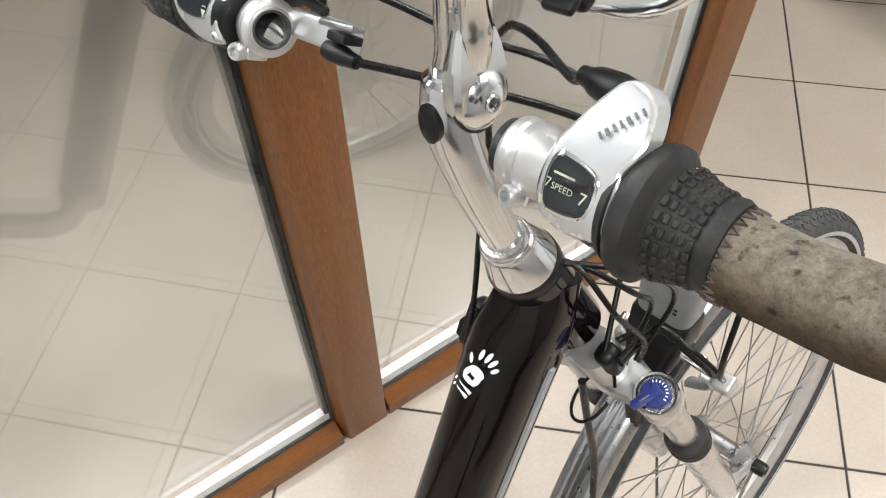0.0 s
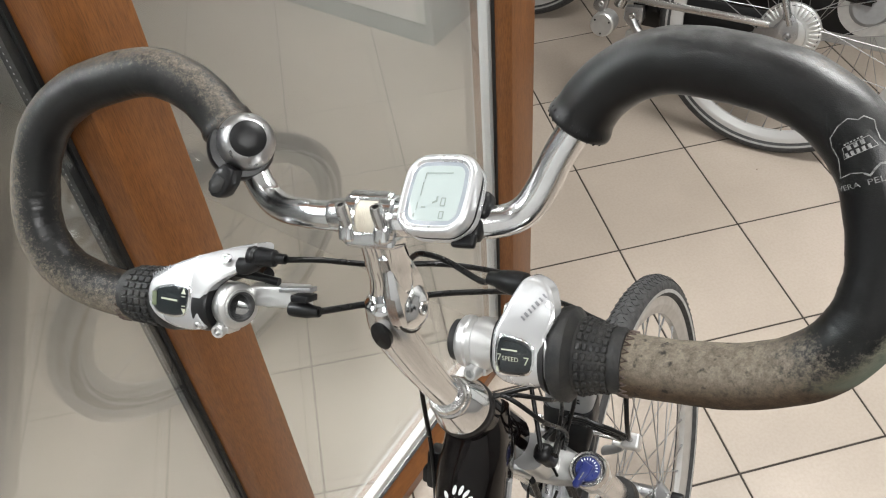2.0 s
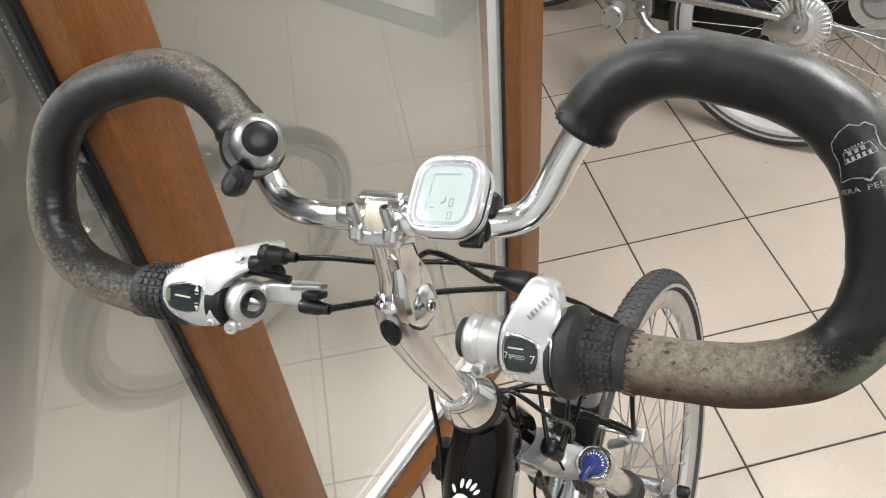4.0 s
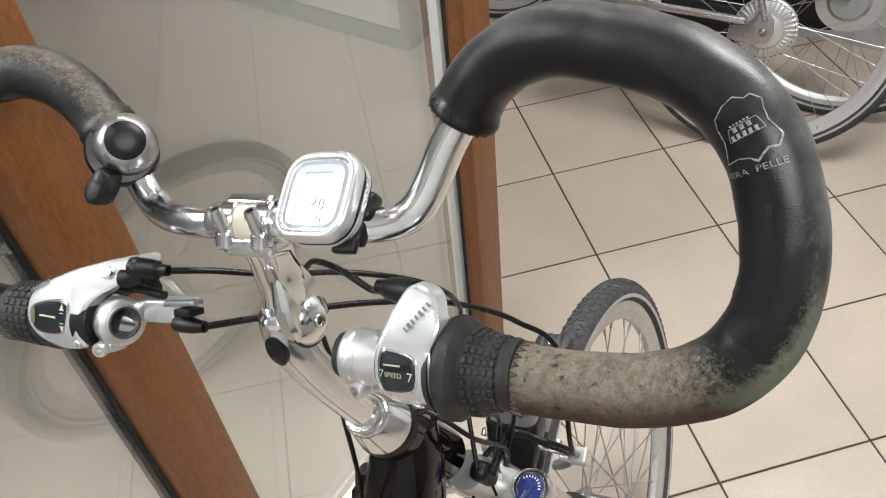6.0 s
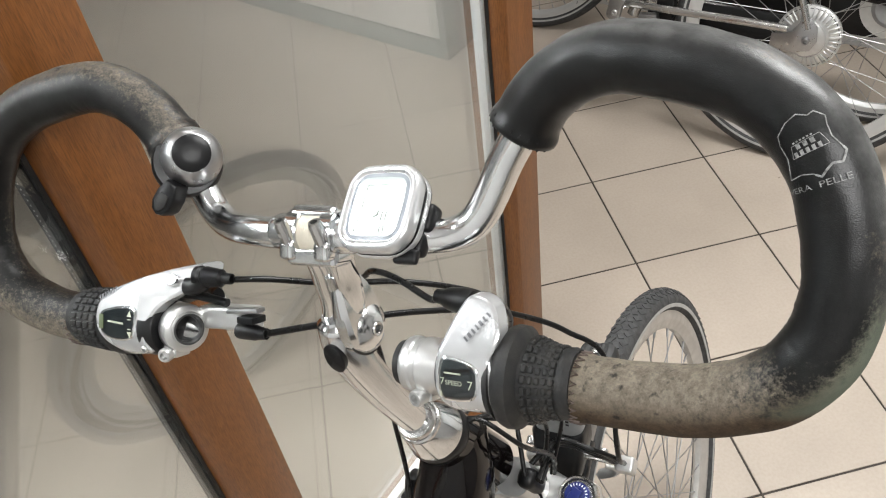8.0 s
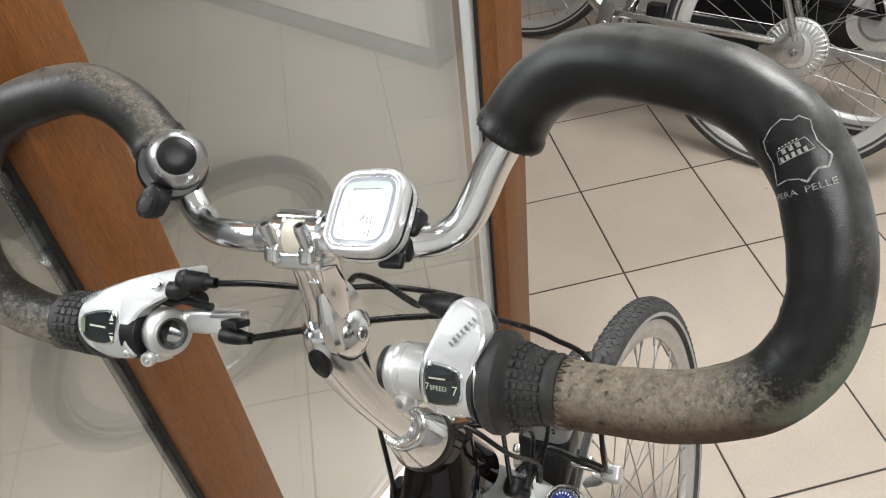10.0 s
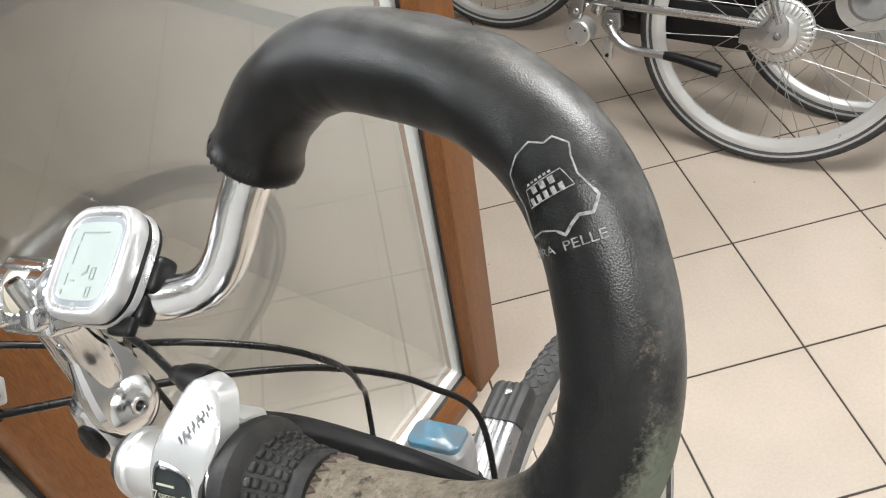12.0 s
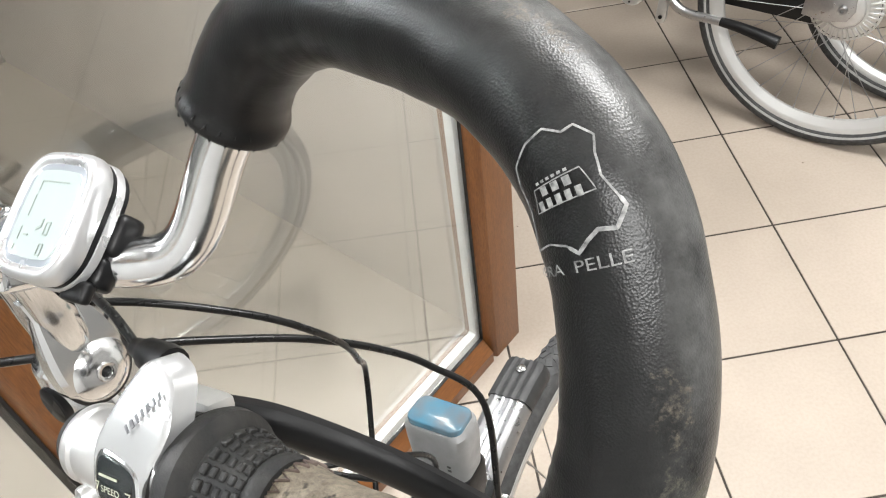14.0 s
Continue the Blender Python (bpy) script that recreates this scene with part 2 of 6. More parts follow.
M_BRUSHED = mat("brushed_aluminium", (0.44, 0.44, 0.445), 0.32, 1.0, noise_scale=120, vary=0.15)
M_SILVER = mat("silver_paint_plastic", (0.60, 0.605, 0.61), 0.27, 0.65, noise_scale=18, vary=0.06, rough_vary=0.15)
M_CAST = mat("matt_cast_aluminium", (0.62, 0.62, 0.61), 0.36, 0.8, noise_scale=60, vary=0.14, bump=0.02, bump_scale=300)
M_BLACK = mat("black_plastic", (0.006, 0.006, 0.0065), 0.38, noise_scale=80, vary=0.3, bump=0.05, bump_scale=400, Specular_IOR_Level=0.3)
M_RUBBER = mat("dusty_black_rubber", (0.020, 0.019, 0.0175), 0.6, noise_scale=90, color2=(0.012, 0.012, 0.012), spread=0.3, bump=0.15, bump_scale=500, Specular_IOR_Level=0.35)
M_CABLE = mat("black_cable_sleeve", (0.006, 0.006, 0.006), 0.3, Specular_IOR_Level=0.3, noise_scale=150, vary=0.3)
M_PAINT = mat("gloss_black_paint", (0.0035, 0.0025, 0.0025), 0.07, noise_scale=30, vary=0.2, Specular_IOR_Level=0.28)
M_TYRE = mat("tyre_rubber", (0.045, 0.045, 0.045), 0.78, noise_scale=120, vary=0.35, bump=0.2, bump_scale=300)
M_STRIPE = mat("reflective_stripe", (0.36, 0.36, 0.35), 0.45, noise_scale=90, vary=0.15)
M_FROST = mat("pale_aluminium_spacer", (0.62, 0.64, 0.63), 0.45, 0.3, noise_scale=40, vary=0.12)
M_BEAD = mat("white_spacer", (0.78, 0.79, 0.78), 0.3, noise_scale=25, vary=0.06)
M_SPACER = mat("perforated_spacer", (0.018, 0.018, 0.018), 0.5, 0.2, noise_scale=60, vary=0.3)
M_GASKET = mat("black_gasket", (0.008, 0.008, 0.008), 0.5, noise_scale=60, vary=0.3)
# for the far lobby wall: the dimness there is put into this colour
M_DIM = mat("dimness_toned_plaster", (0.13, 0.135, 0.13), 0.85, noise_scale=3, vary=0.2, bump=0.1, bump_scale=90)
M_SHOP = mat("grey_shop_plaster", (0.26, 0.255, 0.245), 0.85, noise_scale=4, vary=0.12, bump=0.1, bump_scale=90)
M_WALL = mat("white_plaster", (0.52, 0.515, 0.50), 0.8, noise_scale=4, vary=0.06, bump=0.1, bump_scale=90)
M_LOBBY = mat("warm_white_plaster", (0.43, 0.405, 0.372), 0.8, noise_scale=4, vary=0.06, bump=0.1, bump_scale=90)
M_MAT = mat("lobby_paving", (0.355, 0.318, 0.276), 0.7, noise_scale=2.2, vary=0.12, bump=0.1, bump_scale=120)
M_CABINET = mat("white_laminate", (0.80, 0.81, 0.80), 0.3, noise_scale=10, vary=0.04)
M_TEAL = mat("grey_green_edging", (0.20, 0.27, 0.26), 0.4, noise_scale=25, vary=0.15)
M_LCD = mat("grey_lcd", (0.40, 0.455, 0.440), 0.05, noise_scale=30, vary=0.03, Specular_IOR_Level=1.0, Coat_Weight=1.0, Coat_IOR=2.0)
M_LCDEDGE = mat("lcd_surround", (0.23, 0.25, 0.275), 0.25, noise_scale=40, vary=0.06)
M_SEGMENT = mat("lcd_segment", (0.16, 0.19, 0.17), 0.4)
M_WINDOW = mat("smoked_window", (0.012, 0.016, 0.018), 0.06, noise_scale=40, vary=0.2, Coat_Weight=0.5)
M_PRINT = mat("white_print", (0.30, 0.30, 0.29), 0.5, noise_scale=420, color2=(0.05, 0.05, 0.05), spread=0.4)
M_PRINT2 = mat("yellowed_print", (0.36, 0.37, 0.28), 0.5)
M_DARKPRINT = mat("grey_print", (0.07, 0.07, 0.075), 0.5)
M_BLUE = mat("blue_plastic", (0.018, 0.030, 0.16), 0.3, noise_scale=120, vary=0.25)
M_LENS = mat("blue_lamp_lens", (0.055, 0.150, 0.215), 0.10, noise_scale=35, color2=(0.10, 0.12, 0.135), spread=0.25, Coat_Weight=0.7)
M_GREY = mat("grey_lamp_plastic", (0.30, 0.30, 0.30), 0.38, noise_scale=90, vary=0.15)
M_SHIM = mat("cream_shim", (0.62, 0.57, 0.47), 0.6, noise_scale=80, vary=0.2)
M_STITCH = mat("waxed_thread", (0.09, 0.062, 0.050), 0.7, noise_scale=300, vary=0.4)
M_STEEL = mat("spoke_steel", (0.36, 0.36, 0.36), 0.38, 1.0)
M_RED = mat("red_mark", (0.35, 0.02, 0.015), 0.4)
M_RIM = mat("bright_anodised_rim", (0.62, 0.62, 0.61), 0.34, 0.6, noise_scale=12, vary=0.06)
M_RIM2 = mat("dull_anodised_rim", (0.50, 0.485, 0.46), 0.38, 0.55, noise_scale=60, vary=0.14)
M_HOLE = mat("dull_tube_inside", (0.055, 0.055, 0.055), 0.6, 0.2, noise_scale=200, vary=0.5, bump=0.3, bump_scale=500)
M_OLIVE = mat("olive_marker", (0.08, 0.10, 0.05), 0.4)


# ---- mesh helpers ----
def origin_of(ob):
    v = Vector((0, 0, 0))
    while ob is not None:
        v, ob = v + ob.location, ob.parent
    return v


def part(name, bm, material, parent=None, label="", smooth=True):
    """Links a bmesh in world coordinates as one mesh object under a thing or a part."""
    base = origin_of(parent)
    for v in bm.verts:
        v.co -= base
    me = bpy.data.meshes.new(name)
    bm.to_mesh(me)
    bm.free()
    if smooth:
        for p in me.polygons:
            p.use_smooth = True
        me.set_sharp_from_angle(angle=radians(38))
    for m in material if isinstance(material, (list, tuple)) else (material,):
        me.materials.append(m)
    ob = new(name, me)
    ob.parent = parent
    return tagged(ob, label)


def thing(name, at, label, category, group="", kind=""):
    ob = new(name)
    ob.location = at
    ob.empty_display_size = 0.1
    return tagged(ob, label, category, group, kind)


def box(bm, size, m=None, bevel=0.0, seg=2):
    r = bmesh.ops.create_cube(bm, size=1.0)
    vs = r["verts"]
    bmesh.ops.scale(bm, vec=size, verts=vs)
    if bevel:
        es = list({e for v in vs for e in v.link_edges})
        out = bmesh.ops.bevel(bm, geom=es, offset=bevel, segments=seg, affect="EDGES", profile=0.6)
        vs = list({v for f in out["faces"] for v in f.verts} | {v for v in vs if v.is_valid})
    if m is not None:
        bmesh.ops.transform(bm, matrix=m, verts=vs)
    return bm


def spline(points, k=8):
    p = [Vector(q) for q in points]
    p = [2 * p[0] - p[1], *p, 2 * p[-1] - p[-2]]
    out = []
    for i in range(1, len(p) - 2):
        a, b, c, d = p[i - 1:i + 3]
        for j in range(k):
            u = j / k
            out.append(0.5 * (2 * b + (c - a) * u + (2 * a - 5 * b + 4 * c - d) * u * u + (3 * b - 3 * c + d - a) * u ** 3))
    out.append(p[-2])
    return out


def sweep(bm, pts, radius, sides=16, caps=True, closed=False, up=None, shape=None):
    """A tube along pts; radius may be a number or a function of (0..1); shape(angle, u) scales it round its section."""
    pts = [Vector(p) for p in pts]
    n = len(pts)
    tang = []
    for i in range(n):
        a = pts[(i - 1) % n] if closed or i else pts[0]
        b = pts[(i + 1) % n] if closed or i < n - 1 else pts[-1]
        tang.append((b - a).normalized())
    nrm = Vector(up) if up is not None else tang[0].orthogonal()
    nrm = (nrm - tang[0] * nrm.dot(tang[0])).normalized()
    rings = []
    for i in range(n):
        if up is not None:
            nrm = Vector(up)
        nrm = (nrm - tang[i] * nrm.dot(tang[i])).normalized()
        bi = tang[i].cross(nrm)
        u = i / (n - 1)
        r = radius(u) if callable(radius) else radius
        ring = []
        for j in range(sides):
            a = 2 * math.pi * j / sides
            f = shape(a, u) if shape else 1.0
            ring.append(bm.verts.new(pts[i] + (nrm * math.cos(a) + bi * math.sin(a)) * r * f))
        rings.append(ring)
    for i in range(n if closed else n - 1):
        a, b = rings[i], rings[(i + 1) % n]
        for j in range(sides):
            bm.faces.new((a[j], a[(j + 1) % sides], b[(j + 1) % sides], b[j]))
    if caps and not closed:
        bm.faces.new(rings[0][::-1])
        bm.faces.new(rings[-1])
    return bm


def lathe(bm, profile, m, sides=32, closed=False):
    """Turns (radius, height) pairs round the z axis of m."""
    rings = []
    for r, h in profile:
        if r < 1e-6:
            rings.append([bm.verts.new(m @ Vector((0, 0, h)))])
        else:
            rings.append([bm.verts.new(m @ Vector((r * math.cos(2 * math.pi * j / sides), r * math.sin(2 * math.pi * j / sides), h))) for j in range(sides)])
    pairs = list(zip(rings, rings[1:]))
    if closed:
        pairs.append((rings[-1], rings[0]))
    for a, b in pairs:
        for j in range(sides):
            k = (j + 1) % sides
            f = [a[j % len(a)], a[k % len(a)], b[k % len(b)], b[j % len(b)]]
            f = list(dict.fromkeys(f))
            if len(f) > 2:
                bm.faces.new(f)
    return bm


def frame_at(o, z, x=None):
    """A pose at o whose z axis is z, and whose x axis lies towards x."""
    z = Vector(z).normalized()
    x = Vector(x) if x is not None else z.orthogonal()
    x = (x - z * x.dot(z)).normalized()
    y = z.cross(x)
    return Matrix(((x[0], y[0], z[0], o[0]), (x[1], y[1], z[1], o[1]), (x[2], y[2], z[2], o[2]), (0, 0, 0, 1)))


# ---- structure ----
TILE = 0.333
MW = frame_at(POST, (0, 0, 1), DW)      # x along the screen, y away from the shop


def wbox(bm, s0, s1, y0, y1, z0, z1, bevel=0.0, seg=2):
    return box(bm, (s1 - s0, y1 - y0, z1 - z0), MW @ Matrix.Translation(((s0 + s1) / 2, (y0 + y1) / 2, (z0 + z1) / 2)), bevel, seg)


def prism(bm, corners, length, m):
    """A bar of the section corners (x, y), drawn out along z of m from 0 to length."""
    lo = [bm.verts.new(m @ Vector((x, y, 0))) for x, y in corners]
    hi = [bm.verts.new(m @ Vector((x, y, length))) for x, y in corners]
    n = len(corners)
    for i in range(n):
        bm.faces.new((lo[i], lo[(i + 1) % n], hi[(i + 1) % n], hi[i]))
    bm.faces.new(lo[::-1])
    bm.faces.new(hi)
    return bm


bm = bmesh.new()
box(bm, (9, 9, 0.1), Matrix.Translation((0.2, -0.4, -0.0522)))
floor = tagged(part("floor", bm, M_GROUT, None, smooth=False), "beige square ceramic floor tiles with dark joints", "floor", kind="structure")
bm = bmesh.new()
wbox(bm, -3.3, 0.0, 0.072, 2.1, -0.02, 0.002)
tagged(part("ground", bm, M_MAT, None, smooth=False), "plain pale grey lobby floor behind the glazed screen", "floor", kind="structure")

# closing walls: behind the bicycles, along the shop, behind the camera, round the lobby
HEIGHT = 2.8
UB = Vector((math.cos(-0.7132), math.sin(-0.7132), 0))
NB = Vector((-UB.y, UB.x, 0))


def wall_between(name, a, b, z0=0.0, z1=HEIGHT, thick=0.12, label="plain white plastered wall", material=None):
    a, b = Vector(a), Vector(b)
    d = (b - a).normalized()
    m = frame_at((a + b) / 2, (0, 0, 1), d)
    bm = bmesh.new()
    box(bm, ((b - a).length, abs(thick), z1 - z0), m @ Matrix.Translation((0, thick / 2, (z0 + z1) / 2)))
    return tagged(part(name, bm, material or M_WALL, None, smooth=False), label, "wall", kind="structure")


WB = Vector((1.04, 0.66, 0))
wall_between("wall_north", WB - UB * 2.0, WB + UB * 2.2)
wall_between("wall_east", WB + UB * 2.2, WB + UB * 2.2 - NB * 4.4, label="plain grey plastered wall", material=M_SHOP)
wall_between("wall_south", WB + UB * 2.2 - NB * 4.4, WB - UB * 1.9 - NB * 4.4)
LW = wall_point(-3.3, 0, 0)
wall_between("wall_west", WB - UB * 1.9 - NB * 4.4, LW)
wall_between("wall_lobby", LW, wall_point(-3.3, 2.0, 0), label="plain grey plastered wall", material=M_SHOP)
wall_between("wall_lobby", wall_point(-0.005, 2.0, 0), wall_point(-0.005, 0.075, 0), thick=-0.05, label="plain warm white plastered wall", material=M_LOBBY)
wall_between("wall_back", wall_point(-0.005, 2.0, 0), WB - UB * 2.0, label="plain grey plastered wall", material=M_SHOP)
# the dark tone of this wall stands in for shade at the lobby's end
wall_between("wall_far", wall_point(-3.3, 2.0, 0), wall_point(-0.005, 2.0, 0), 0.0, HEIGHT, label="plain plastered wall, coloured dark to stand in for the dim lobby end", material=M_DIM)
bm = bmesh.new()
box(bm, (9, 9, 0.1), Matrix.Translation((0.2, -0.4, HEIGHT + 0.05)))
tagged(part("ceiling", bm, M_WALL, None, smooth=False), "plain white ceiling", "ceiling", kind="structure")

# glazed screen: posts, rails, gaskets, spacers and panes
TOP = 2.62
screen = tagged(part("glazed_screen", wbox(bmesh.new(), -3.3, 0.0, 0.004, 0.07, TOP, HEIGHT, 0.004), M_WOOD, None),
                "golden-oak glazed screen with tall double panes standing on the tiles", "glazed screen", kind="structure")
UPM = MW


FACE = -0.006                       # front of the woodwork


def post_bar(name, s0, s1, label=""):
    """An upright: flat front, narrow sloped edges down to the panes."""
    sec = [(s0, 0.02), (s0 + 0.013, FACE + 0.001), (s0 + 0.015, FACE), (s1 - 0.009, FACE), (s1 - 0.007, FACE + 0.001), (s1, 0.02), (s1, 0.07), (s0, 0.07)]
    return part(name, prism(bmesh.new(), sec, TOP, UPM), M_WOOD, screen, label)


post_bar("post", -0.099, 0.0)
post_bar("post", -0.830, -0.731)
post_bar("post", -2.10, -2.0)
post_bar("post", -3.3, -3.2)
BAYS = [(-0.731, -0.099), (-2.0, -0.830), (-3.2, -2.10)]
for s0, s1 in BAYS:
    m = MW @ frame_at((s0, 0, 0), (1, 0, 0), (0, 1, 0))
    sec = [(FACE + 0.0004, 0.0), (0.07, 0.0), (0.07, 0.058), (0.02, 0.058), (FACE + 0.0024, 0.033), (FACE + 0.0004, 0.031)]
    part("rail", prism(bmesh.new(), sec, s1 - s0, m), M_RAIL, screen, "golden-oak bottom rail with a sloped top")
    part("gasket", wbox(bmesh.new(), s0, s1, 0.0185, 0.0245, 0.058, 0.0600), M_GASKET, screen, smooth=False)
    near_end = s0 > -1.0
    for a, b in ((s0, s0 + 0.0010), (s1 - (0.0016 if near_end else 0.0045), s1)):
        part("gasket", wbox(bmesh.new(), a, b, 0.0185, 0.0245, 0.060, TOP), M_GASKET, screen, smooth=False)
    part("spacer", wbox(bmesh.new(), s0 + 0.001, s1 - 0.001, 0.029, 0.045, 0.0585, 0.082), M_BEAD, screen, "white spacer strip between the panes", smooth=False)
    for a, b, dark in ((s0, s0 + 0.007, False), (s1 - 0.012, s1, not near_end)):
        strip = part("spacer", wbox(bmesh.new(), a, b, 0.0285, 0.0455, 0.082, TOP), M_SPACER if dark else M_FROST, screen, smooth=False)
        if dark and s1 > -1.0:
            bm = bmesh.new()
            for k in range(260):
                wbox(bm, a - 0.0006, a, 0.0365, 0.0378, 0.10 + 0.0065 * k, 0.1015 + 0.0065 * k)
            part("perforation", bm, M_GREY, strip, "row of small punched holes", smooth=False)
    for y in (0.0245, 0.0455):
        pane = part("pane", wbox(bmesh.new(), s0, s1, y, y + 0.004, 0.059, TOP), M_FILM if y < 0.03 else M_GLASS, screen, "reflecting window pane" if y < 0.03 else "clear window pane", smooth=False)
        pane.visible_shadow = False

# ---- the bicycle at the screen ----
from mathutils.bvhtree import BVHTree
from mathutils.geometry import delaunay_2d_cdt

BC = Vector((-0.6723, -0.945, 1.1944))
BR = Matrix(((0.8032, 0.1905, -0.5645), (-0.5585, 0.5705, -0.6022), (0.2073, 0.7989, 0.5646)))
HALF = [(0, 0, 0), (0.055, -0.0008, -0.0017), (0.1057, 0.0062, -0.0198), (0.1368, 0.054, -0.0167), (0.1651, 0.0897, -0.007),
        (0.2, 0.1049, 0.0018), (0.2414, 0.1005, 0.0096), (0.2823, 0.0859, 0.016), (0.3112, 0.0587, 0.0206), (0.3248, 0.0186, 0.0222),
        (0.3239, -0.0227, 0.0225), (0.3053, -0.0557, 0.0185), (0.2702, -0.0754, 0.009), (0.2253, -0.083, 0.0007), (0.1762, -0.0833, -0.003),
        (0.1263, -0.0805, -0.0013), (0.0769, -0.0803, 0.0072)]
XB, YB, ZB = (BR.col[i].normalized() for i in range(3))
SB = Vector((-0.3709, -0.1965, 0.9077))            # steering axis, upwards
FB = SB.cross(XB).normalized()                     # ahead
CROWN = Vector((-0.5336, -0.9374, 0.7700))
AXLE = Vector((-0.3171, -0.8028, 0.3416))
WX = Vector((0.7744, -0.5868, 0.2368))             # axle of the front wheel
RING = Vector((-0.635, -0.963, 0.978))
GRIP_R = 0.0199


def bar(x, y, z):
    """A place by the handlebar's own axes: right, up along the loops, out of their plane."""
    return BC + BR @ Vector((x, y, z))


def bdir(x, y, z):
    return (BR @ Vector((x, y, z))).normalized()


def cable(name, pts, r, parent, material=None, label=""):
    return part(name, sweep(bmesh.new(), spline(pts, 8), r, 10), material or M_CABLE, parent, label)


def plate(bm, outline, z0, z1, m, bevel=0.0):
    """A plate of the outline (x, y) from z0 to z1 in the pose m, its top edge rounded by a step."""
    n = len(outline)
    cx, cy = sum(p[0] for p in outline) / n, sum(p[1] for p in outline) / n
    def ring(z, shrink):
        out = []
        for x, y in outline:
            d = math.hypot(x - cx, y - cy)
            k = max(0.0, (d - shrink) / d)
            out.append(bm.verts.new(m @ Vector((cx + (x - cx) * k, cy + (y - cy) * k, z))))
        return out
    levels = [ring(z0, 0)]
    if bevel:
        levels += [ring(z1 - bevel, 0), ring(z1 - bevel * 0.3, bevel * 0.35), ring(z1, bevel)]
    else:
        levels.append(ring(z1, 0))
    for a, b in zip(levels, levels[1:]):
        for i in range(n):
            bm.faces.new((a[i], a[(i + 1) % n], b[(i + 1) % n], b[i]))
    bm.faces.new(levels[0][::-1])
    bm.faces.new(levels[-1])
    return bm


def rounded(w, h, r, seg=6, bulge=0.0):
    """The outline of a rounded rectangle, its sides bulged outwards."""
    out = []
    for k, (sx, sy) in enumerate(((1, 1), (-1, 1), (-1, -1), (1, -1))):
        for i in range(seg + 1):
            a = math.pi / 2 * (k + i / seg)
            x, y = sx * (w / 2 - r) + r * math.cos(a), sy * (h / 2 - r) + r * math.sin(a)
            x += bulge * math.copysign(1, x) * (1 - (2 * y / h) ** 2) if abs(x) > w / 2 - r else 0
            y += bulge * math.copysign(1, y) * (1 - (2 * x / w) ** 2) if abs(y) > h / 2 - r else 0
            out.append((x, y))
        nx, ny = ((0, 1), (-1, 0), (0, -1), (1, 0))[k]
        for f in (0.3, 0.5, 0.7):
            t = 1 - 2 * f
            if ny:
                x = t * (w / 2 - r) * ny
                out.append((x, ny * (h / 2 + bulge * (1 - (2 * x / w) ** 2))))
            else:
                y = t * (h / 2 - r) * -nx
                out.append((nx * (w / 2 + bulge * (1 - (2 * y / h) ** 2)), y))
    return out


def bolt(name, at, axis, r, h, parent, material=None, hexr=0.0):
    m = frame_at(at, axis)
    bm = bmesh.new()
    hx = hexr or r * 0.5
    lathe(bm, [(r, -h * 0.5), (r, h * 0.7), (r * 0.85, h), (hx, h), (hx * 0.95, h * 0.2), (0, h * 0.2)], m, 18)
    return part(name, bm, material or M_CHROME2, parent)


def letters(name, text, size, m, material, parent, spread=1.0):
    """Flat lettering in the x-y plane of m, centred."""
    curve = bpy.data.curves.new("lettering", "FONT")
    curve.body, curve.size, curve.align_x, curve.align_y = text, size, "CENTER", "CENTER"
    temp = bpy.data.objects.new("lettering", curve)
    me = bpy.data.meshes.new_from_object(temp)
    bpy.data.objects.remove(temp)
    bm = bmesh.new()
    bm.from_mesh(me)
    bpy.data.meshes.remove(me)
    bmesh.ops.transform(bm, matrix=m, verts=bm.verts)
    return part(name, bm, material, parent, smooth=False)


bike = thing("bicycle", (-0.5, -0.95, 0), "black bicycle with looped chrome handlebar leaning beside the glazed screen", "bicycle")

# handlebar
HALF_L = HALF[:-1] + [(0.143, -0.0777, 0.004)]
line = [bar(*p) for p in spline([(-x, y, z) for x, y, z in HALF_L[:0:-1]] + HALF, 8)]
handlebar = part("handlebar", sweep(bmesh.new(), line, 0.0113, 24), M_BAR, bike)
bm = bmesh.new()
sweep(bm, [bar(x, 0, 0) for x in (-0.034, -0.03, 0.03, 0.034)], lambda u: 0.0113 if u in (0, 1) else 0.0128, 28)
part("bulge", bm, M_BAR, handlebar)

# grips
RIGHT_CURVE = [bar(*p) for p in spline(HALF, 8)]


def arc_table(pts):
    out = [0.0]
    for a, b in zip(pts, pts[1:]):
        out.append(out[-1] + (b - a).length)
    return out


ARC = arc_table(RIGHT_CURVE)


def along(pts, arcs, s):
    s = min(max(s, 0), arcs[-1] - 1e-6)
    i = next(k for k in range(len(arcs) - 1) if arcs[k + 1] > s)
    f = (s - arcs[i]) / (arcs[i + 1] - arcs[i])
    p = pts[i].lerp(pts[i + 1], f)
    t0 = (pts[min(i + 1, len(pts) - 1)] - pts[max(i - 1, 0)]).normalized()
    t1 = (pts[min(i + 2, len(pts) - 1)] - pts[i]).normalized()
    t = t0.lerp(t1, f).normalized()
    n = (ZB - t * ZB.dot(t)).normalized()
    return p, t, n, t.cross(n)


def grip_place(s, degrees, r, sign=1):
    p, t, n, b = along(RIGHT_CURVE, ARC, s)
    a = radians(degrees)
    q = p + (n * math.cos(a) + b * math.sin(a)) * r
    if sign < 0:
        q = bar(*[(-c if k == 0 else c) for k, c in enumerate(BR.transposed() @ (q - BC))])
    return q


